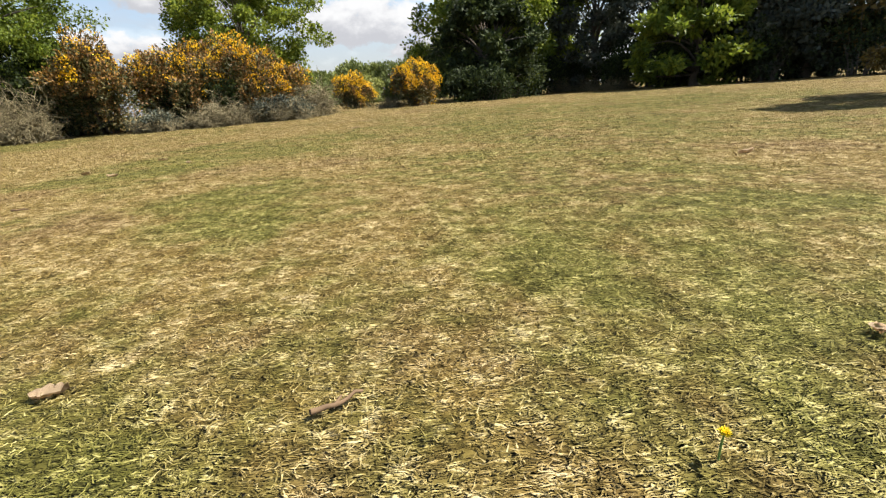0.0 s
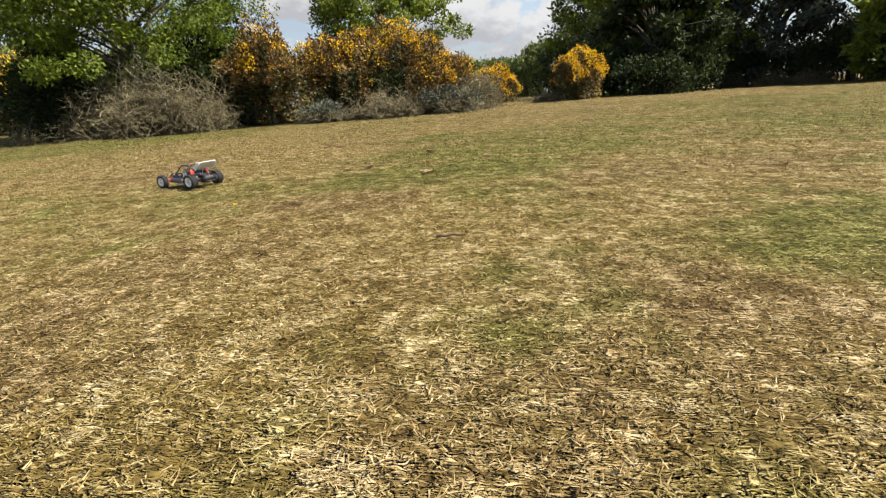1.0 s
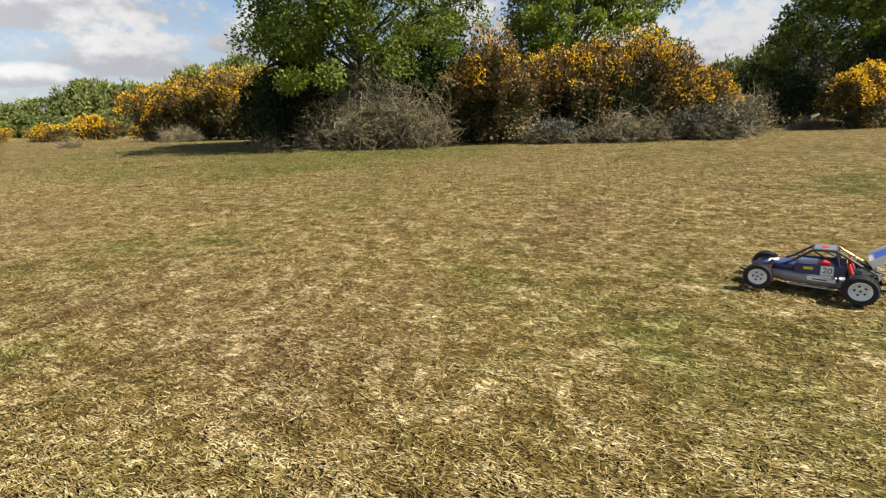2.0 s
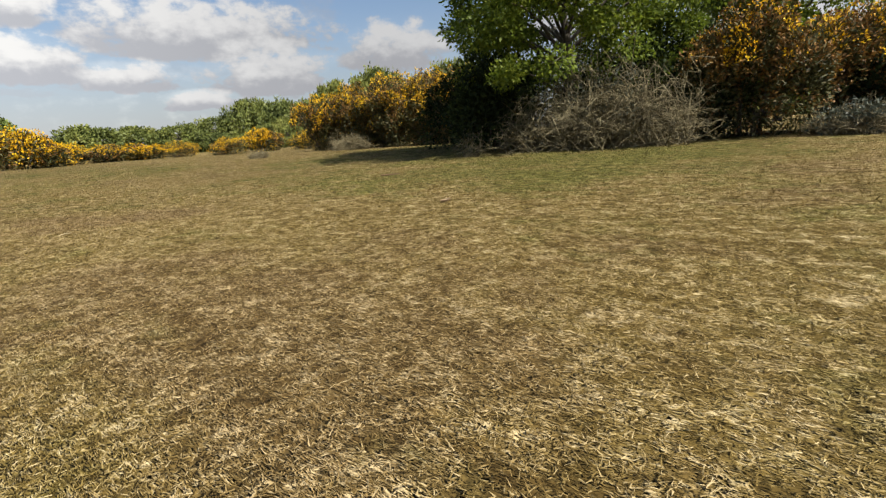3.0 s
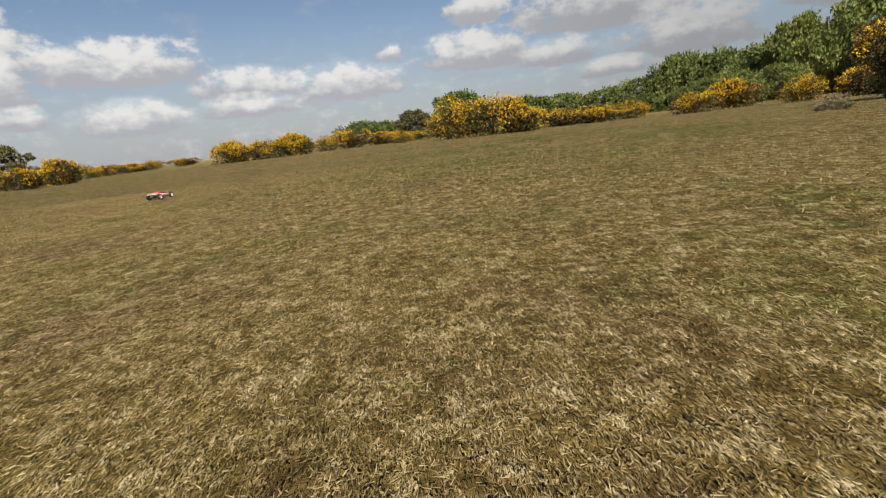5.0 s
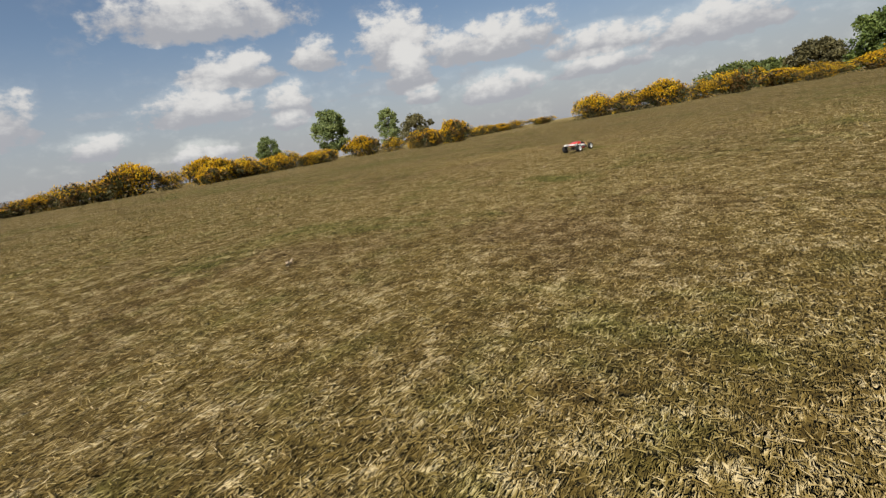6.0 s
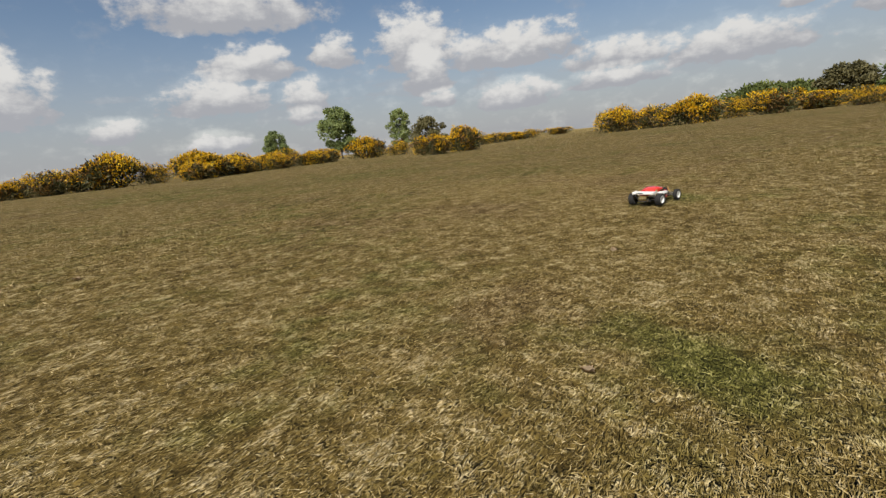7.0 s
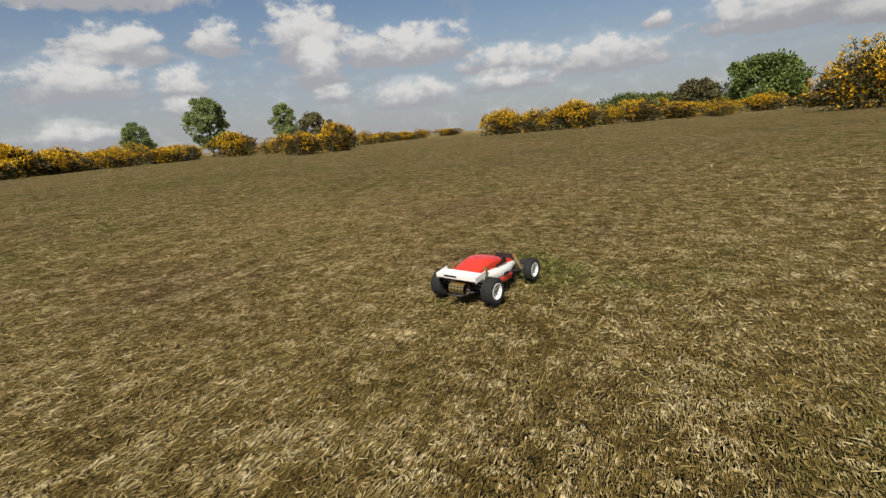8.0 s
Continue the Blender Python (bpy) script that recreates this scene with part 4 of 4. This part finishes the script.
def red_buggy(m):
    car = thing("toy_buggy", m, "red and white radio-controlled buggy with white rims, standing on the turf", "toy car", "radio-controlled buggies")
    front, rear = 0.134, -0.134
    part_mesh("chassis", loft([(-0.165, 0.030, 0.026, 0.050), (-0.12, 0.042, 0.022, 0.056), (0.02, 0.050, 0.020, 0.050), (0.11, 0.034, 0.022, 0.050), (0.165, 0.020, 0.030, 0.046)], BLACK_NYLON, "chassis"), car)
    shell = part_mesh("body_shell", loft([(0.188, 0.020, 0.048, 0.060), (0.15, 0.034, 0.044, 0.070), (0.09, 0.052, 0.040, 0.080), (0.04, 0.072, 0.038, 0.087), (-0.04, 0.078, 0.040, 0.092), (-0.10, 0.070, 0.050, 0.096), (-0.15, 0.062, 0.066, 0.098)], WHITE_SHELL, "body_shell", 3.0, 28), car)
    part_mesh("side_skirt", loft([(0.10, 0.048, 0.030, 0.046), (0.04, 0.075, 0.026, 0.056), (-0.05, 0.080, 0.028, 0.062), (-0.085, 0.072, 0.036, 0.064)], RED_SHELL, "side_skirt", 4.0, 24), shell, "red lower side of the shell")
    part_mesh("bonnet", loft([(0.178, 0.016, 0.054, 0.064), (0.13, 0.032, 0.056, 0.078), (0.07, 0.046, 0.060, 0.090), (0.035, 0.052, 0.062, 0.093)], RED_SHELL, "bonnet", 3.0, 20), shell, "red bonnet")
    part_mesh("cabin", loft([(0.066, 0.044, 0.074, 0.082), (0.040, 0.052, 0.074, 0.100), (0.005, 0.057, 0.074, 0.121), (-0.040, 0.057, 0.074, 0.126), (-0.085, 0.055, 0.074, 0.119), (-0.125, 0.054, 0.074, 0.106), (-0.155, 0.054, 0.074, 0.098)], RED_SHELL, "cabin", 3.6, 28), shell, "red roof and engine cover")
    for s in (-1, 1):
        part_mesh("side_window", slab((0.070, 0.003, 0.020), SMOKED, "side_window", (0.002, s * 0.0555, 0.101), (s * 14, -5, 0), 0.0014), shell, "dark side window")
        part_mesh("decal", slab((0.034, 0.0012, 0.012), BLACK_DECAL, "decal", (0.000, s * 0.0795, 0.062), (0, 0, 0), 0.0004), shell)
    part_mesh("windscreen", slab((0.044, 0.078, 0.003), SMOKED, "windscreen", (0.038, 0, 0.1045), (0, 36, 0), 0.0014, 0.86), shell, "dark windscreen")
    wing = part_mesh("rear_wing", slab((0.046, 0.156, 0.004), WHITE_SHELL, "rear_wing", (-0.168, 0, 0.098), (0, -8, 0), 0.0016), car, "white rear wing")
    part_mesh("wing_lip", slab((0.004, 0.158, 0.015), WHITE_SHELL, "wing_lip", (-0.191, 0, 0.094), (0, 0, 0), 0.0014), wing)
    for s in (-1, 1):
        part_mesh("wing_plate", slab((0.060, 0.003, 0.020), WHITE_SHELL, "wing_plate", (-0.160, s * 0.0785, 0.094), (0, -8, 0), 0.0014), wing)
    part_mesh("lettering_bar", slab((0.001, 0.050, 0.006), BLACK_DECAL, "bar", (-0.1935, 0.02, 0.095), (0, 0, 0), 0.0003), wing)
    can = part_mesh("motor", rod([(-0.178, -0.032, 0.052), (-0.178, 0.026, 0.052)], 0.0205, GOLD, "motor", 20), car, "brass-coloured motor can with dark slots")
    for k in range(4):
        for a in (150, 180, 210):
            part_mesh("cooling_slot", slab((0.0016, 0.008, 0.006), BLACK_DECAL, "cooling_slot", (-0.178 + 0.0203 * math.cos(radians(a)), -0.024 + 0.0135 * k, 0.052 + 0.0203 * math.sin(radians(a))), (0, 180 - a, 0), 0.0005), can)
    part_mesh("gearbox", slab((0.055, 0.048, 0.046), BLACK_NYLON, "gearbox", (-0.146, 0, 0.050), (0, 0, 0), 0.006), car)
    part_mesh("rear_bumper", rod([(-0.165, -0.030, 0.030), (-0.205, -0.026, 0.036), (-0.205, 0.026, 0.036), (-0.165, 0.030, 0.030)], 0.0032, BLACK_NYLON, "rear_bumper"), car)
    part_mesh("front_bumper", slab((0.030, 0.100, 0.004), BLACK_NYLON, "front_bumper", (0.206, 0, 0.042), (0, -14, 0), 0.0015, 0.8), car)
    part_mesh("front_tower", slab((0.004, 0.080, 0.040), BLACK_NYLON, "front_tower", (0.120, 0, 0.076), (0, 0, 0), 0.001), car)
    part_mesh("rear_tower", slab((0.004, 0.090, 0.050), BLACK_NYLON, "rear_tower", (-0.118, 0, 0.080), (0, 0, 0), 0.001), car)
    wishbones(car, front, 0.100, 0.040, BLACK_NYLON)
    wishbones(car, rear, 0.102, 0.043, BLACK_NYLON)
    for s in (-1, 1):
        damper(car, (0.124, s * 0.070, 0.036), (0.118, s * 0.040, 0.098), GOLD, GOLD)
        damper(car, (-0.122, s * 0.074, 0.040), (-0.110, s * 0.066, 0.114), GOLD, GOLD)
        wheel(car, front, s * 0.104, 0.041, 0.030, 6, WHITE_NYLON)
        wheel(car, rear, s * 0.104, 0.0435, 0.042, 6, WHITE_NYLON)
    return car


def caged_buggy(m):
    car = thing("toy_buggy", m, "dark blue and silver radio-controlled buggy with a black roll cage", "toy car", "radio-controlled buggies")
    front, rear = 0.136, -0.134
    tub = part_mesh("tub", loft([(0.172, 0.024, 0.030, 0.052), (0.13, 0.038, 0.026, 0.062), (0.05, 0.058, 0.022, 0.066), (-0.06, 0.062, 0.022, 0.066), (-0.095, 0.054, 0.026, 0.064)], SILVER_SHELL, "tub", 4.5, 24), car, "silver lower tub with side panels")
    part_mesh("bonnet", loft([(0.165, 0.020, 0.050, 0.066), (0.12, 0.036, 0.058, 0.078), (0.06, 0.050, 0.060, 0.090), (0.035, 0.052, 0.062, 0.092)], BLUE_SHELL, "bonnet", 4.0, 22), tub, "dark blue bonnet")
    for s in (-1, 1):
        part_mesh("side_panel", slab((0.135, 0.004, 0.034), BLUE_SHELL, "side_panel", (-0.026, s * 0.0625, 0.083), (s * 4, 3, 0), 0.0016, 0.98), tub, "dark blue cockpit side")
        plate = part_mesh("number_panel", slab((0.034, 0.0014, 0.031), WHITE_SHELL, "number_panel", (-0.046, s * 0.0660, 0.083), (s * 4, 3, 0), 0.0004), tub, "white panel with a black 20")
        digits = part_mesh("number", text_mesh("20", 0.027, BLACK_DECAL, "digits"), plate)
        digits.matrix_basis = pose(-0.046, s * 0.0670, 0.083, 90, 0, 180 if s > 0 else 0)
        part_mesh("decal", slab((0.026, 0.0012, 0.010), YELLOW_DECAL, "decal", (0.004, s * 0.0655, 0.085), (s * 4, 3, 0), 0.0004), tub)
        part_mesh("decal", slab((0.075, 0.0012, 0.012), WHITE_SHELL, "decal", (-0.035, s * 0.0632, 0.050), (0, 0, 0), 0.0004), tub)
        part_mesh("lettering_bar", slab((0.040, 0.0010, 0.004), BLACK_DECAL, "bar", (-0.030, s * 0.0645, 0.050), (0, 0, 0), 0.0003), tub)
        part_mesh("side_step", rod([(0.06, s * 0.060, 0.026), (0.05, s * 0.072, 0.024), (-0.07, s * 0.074, 0.024), (-0.08, s * 0.060, 0.026)], 0.0022, STEEL, "side_step"), tub)
    part_mesh("decal", slab((0.030, 0.040, 0.0012), WHITE_SHELL, "decal", (0.105, 0, 0.0835), (0, 14, 0), 0.0004), tub)
    part_mesh("cockpit_tray", slab((0.110, 0.100, 0.020), BLACK_NYLON, "cockpit_tray", (-0.025, 0, 0.070), (0, 0, 0), 0.004), tub)
    part_mesh("receiver_box", slab((0.030, 0.032, 0.020), RED_SHELL, "receiver_box", (-0.035, 0.010, 0.093), (0, 0, 12), 0.004), tub, "red box in the cockpit")
    part_mesh("battery", slab((0.060, 0.034, 0.022), WHITE_NYLON, "battery", (0.010, -0.008, 0.088), (0, 0, 0), 0.003), tub)
    cage = new("roll_cage")
    cage.empty_display_size, cage.parent = 0.05, car
    for s in (-1, 1):
        part_mesh("cage_bar", rod([(0.075, s * 0.046, 0.084), (0.050, s * 0.046, 0.098), (0.000, s * 0.042, 0.142), (-0.062, s * 0.042, 0.146), (-0.110, s * 0.046, 0.118), (-0.168, s * 0.040, 0.086), (-0.176, s * 0.036, 0.050)], 0.0036, BLACK_NYLON, "cage_bar"), cage)
        part_mesh("cage_bar", rod([(-0.062, s * 0.042, 0.146), (-0.074, s * 0.060, 0.100), (-0.078, s * 0.060, 0.050)], 0.0034, BLACK_NYLON, "cage_post"), cage)
        part_mesh("cage_bar", rod([(0.000, s * 0.042, 0.142), (-0.074, s * 0.060, 0.100)], 0.0026, BLACK_NYLON, "cage_brace"), cage)
        part_mesh("cage_bar", rod([(-0.066, s * 0.042, 0.145), (-0.150, s * 0.041, 0.094)], 0.0024, GOLD, "cage_stay"), cage)
    for x, z, half in ((0.000, 0.142, 0.042), (-0.062, 0.146, 0.042), (-0.110, 0.118, 0.046), (-0.168, 0.086, 0.040), (-0.176, 0.050, 0.036)):
        part_mesh("cross_bar", rod([(x, -half, z), (x, half, z)], 0.0034, BLACK_NYLON, "cross_bar"), cage)
    part_mesh("roof_panel", slab((0.058, 0.078, 0.003), SILVER_SHELL, "roof_panel", (-0.031, 0, 0.1475), (0, 4, 0), 0.0012), cage, "silver roof panel")
    part_mesh("roof_decal", slab((0.020, 0.030, 0.001), RED_SHELL, "roof_decal", (-0.031, 0, 0.1498), (0, 4, 0), 0.0004), cage)
    wing = part_mesh("rear_wing", slab((0.070, 0.130, 0.004), WHITE_SHELL, "rear_wing", (-0.172, 0, 0.142), (0, 38, 0), 0.0016), car, "tilted white and blue rear wing")
    part_mesh("wing_stripe", slab((0.036, 0.105, 0.001), BLUE_DECAL, "wing_stripe", (-0.1702, 0, 0.1444), (0, 38, 0), 0.0004), wing)
    for s in (-1, 1):
        part_mesh("wing_plate", slab((0.064, 0.002, 0.026), WHITE_SHELL, "wing_plate", (-0.172, s * 0.066, 0.140), (0, 38, 0), 0.0009), wing)
        part_mesh("wing_post", rod([(-0.160, s * 0.020, 0.080), (-0.168, s * 0.020, 0.140)], 0.0022, STEEL, "wing_post"), wing)
    part_mesh("gearbox", slab((0.058, 0.050, 0.050), BLACK_NYLON, "gearbox", (-0.138, 0, 0.052), (0, 0, 0), 0.006), car)
    part_mesh("motor", rod([(-0.168, -0.040, 0.056), (-0.168, 0.028, 0.056)], 0.0180, BLACK_NYLON, "motor", 18), car)
    part_mesh("motor_cap", rod([(-0.168, 0.028, 0.056), (-0.168, 0.034, 0.056)], 0.0120, BLACK_NYLON, "motor_cap", 14), car)
    part_mesh("front_bumper", rod([(0.150, -0.030, 0.034), (0.200, -0.022, 0.040), (0.200, 0.022, 0.040), (0.150, 0.030, 0.034)], 0.0040, BLACK_NYLON, "front_bumper"), car)
    part_mesh("rear_bumper", rod([(-0.160, -0.034, 0.034), (-0.204, -0.030, 0.040), (-0.204, 0.030, 0.040), (-0.160, 0.034, 0.034)], 0.0036, BLACK_NYLON, "rear_bumper"), car)
    wishbones(car, front, 0.098, 0.041, BLACK_NYLON)
    wishbones(car, rear, 0.100, 0.045, BLACK_NYLON)
    for s in (-1, 1):
        damper(car, (0.126, s * 0.070, 0.038), (0.104, s * 0.040, 0.090), BLACK_NYLON, RED_SPRING)
        part_mesh("rear_guard", rod([(-0.160, s * 0.046, 0.098), (-0.200, s * 0.048, 0.092), (-0.212, s * 0.048, 0.070), (-0.208, s * 0.046, 0.040), (-0.170, s * 0.040, 0.030)], 0.0034, BLACK_NYLON, "rear_guard"), car)
        damper(car, (-0.124, s * 0.072, 0.040), (-0.096, s * 0.056, 0.112), RED_SPRING, BLACK_NYLON)
        wheel(car, front, s * 0.102, 0.0425, 0.030, 5, WHITE_NYLON)
        wheel(car, rear, s * 0.102, 0.0460, 0.042, 5, WHITE_NYLON)
    return car


def on_turf(x, y, heading):
    """A pose on the turf with the nose turned that many degrees to the left of +y."""
    return pose(x, y, float(ground_z(x, y)) + 0.006, 0, 0, heading + 90)


red_buggy(on_turf(-22.2, -2.40, 76))
caged_buggy(on_turf(-4.85, 4.30, 76))


# ---- small things on the turf ----
DRY_LEAF = plain("dry_leaf", (0.42, 0.31, 0.19), 0.8, vary=0.3, scale=40.0)
STRAW = plain("pale_straw", (0.62, 0.52, 0.33), 0.8, vary=0.2, scale=40.0)
STICK = plain("dead_stick", (0.14, 0.085, 0.042), 0.9, vary=0.4, scale=30.0, bump=0.5)
DANDELION = plain("dandelion_yellow", (0.85, 0.66, 0.02), 0.6, vary=0.15)
STALK = plain("green_stalk", (0.12, 0.20, 0.04), 0.6, vary=0.2)


def dry_leaf(x, y, size, turn, seed):
    """A curled dead leaf with a lobed edge."""
    r = np.random.default_rng(seed)
    bm = bmesh.new()
    n = 12
    grid = []
    for i in range(n + 1):
        s = i / n
        half = 0.32 * math.sin(math.pi * min(s * 1.05, 1)) ** 0.7 * (1 + 0.22 * math.sin(s * 19)) + 0.004
        row = []
        for j in range(5):
            u = (j - 2) / 2
            z = 0.16 * u * u + 0.20 * (s - 0.5) ** 2 + 0.03 * r.normal()
            row.append(bm.verts.new((size * (s - 0.5), size * half * u, size * z + 0.002)))
        grid.append(row)
    for a, b in zip(grid[:-1], grid[1:]):
        for j in range(4):
            bm.faces.new((a[j], a[j + 1], b[j + 1], b[j])).smooth = True
    bmesh.ops.solidify(bm, geom=bm.faces[:], thickness=0.0008)
    ob = new("dead_leaf", done(bm, DRY_LEAF, "dead_leaf"))
    ob.matrix_world = pose(x, y, float(ground_z(x, y)) + 0.003, r.uniform(-12, 12), r.uniform(-12, 12), turn)
    return tagged(ob, "curled pale brown dead leaf lying on the turf", "leaf", "dead leaves")


def dandelion(x, y, high=0.05):
    ob = thing("dandelion", pose(x, y, float(ground_z(x, y))), "single yellow dandelion flower in the short grass", "flower", "dandelions")
    part_mesh("stalk", rod([(0, 0, -0.004), (0.003, 0.002, high * 0.6), (0.004, 0, high)], 0.0016, STALK, "stalk", 6), ob)
    count = 90
    a, lift = rng.random(count) * 2 * np.pi, rng.random(count) * 1.2
    w = unit(np.stack([np.cos(a), np.sin(a), lift], -1))
    v, q = leaf_quads(np.tile((0.004, 0, high), (count, 1)), w, 0.008 + 0.004 * rng.random(count), 0.0034)
    part_mesh("flower_head", fast_mesh("petals", v, q, DANDELION), ob)


def stick(x, y, length, turn, seed, mat=STICK, thick=0.006, label="short dead stick lying in the turf"):
    r = np.random.default_rng(seed)
    pts = [(np.array([length * (s - 0.5), r.normal() * 0.004, 0.010 + abs(r.normal()) * 0.004]), thick * (1 - 0.5 * s)) for s in np.linspace(0, 1, 8)]
    v, q = tubes([pts, [(pts[3][0], thick * 0.6), (pts[3][0] + (0.02, 0.014, 0.004), thick * 0.3)]], 7)
    ob = new("stick", fast_mesh("stick", v, q, mat, True))
    ob.matrix_world = pose(x, y, float(ground_z(x, y)) + 0.003, 0, 0, turn)
    tagged(ob, label, "stick", "sticks")


dandelion(0.11, 0.63)
dandelion(-3.94, 3.42, 0.045)
dandelion(-24.85, -6.45, 0.05)
for k, (x, y, size, turn) in enumerate([(-1.08, 0.93, 0.07, 20), (0.59, 0.91, 0.05, 60), (1.90, 3.36, 0.12, 10), (-3.45, 5.68, 0.10, 40), (-3.76, 4.84, 0.11, 80), (-3.24, 4.45, 0.10, 5), (-1.73, 9.11, 0.14, 30),
                                        (-2.91, 5.20, 0.08, 120), (-10.61, 5.55, 0.10, 70), (-19.46, -1.95, 0.055, 60), (-20.79, -2.29, 0.05, 15), (-29.32, -1.09, 0.10, 100), (-19.28, -5.40, 0.07, 45)]):
    dry_leaf(x, y, size, turn, 300 + k)
stick(-0.47, 0.82, 0.10, 35, 320)
# this one is added as a stand-in for a dark mark on the ground
stick(-2.85, 2.98, 0.10, 10, 321, thick=0.007)
stick(-13.13, 2.70, 0.15, 28, 322, thick=0.004)
stick(-13.38, 7.61, 0.30, 60, 323, thick=0.012)
stick(-12.41, 3.41, 0.13, 130, 324, STRAW, 0.0022, "pale dry straw lying on the turf")
stick(-17.22, -2.02, 0.09, 215, 325, DRY_LEAF, 0.008, "weathered pale piece of wood on the turf")
bare_shrub(-23.9, 11.4, (0.35, 0.3), 0.35, 330, 60, label="low dead tussock out on the turf")
bare_shrub(-14.3, 10.9, (0.12, 0.12), 0.75, 331, 14, label="thin bare sapling beside the spreading tree")
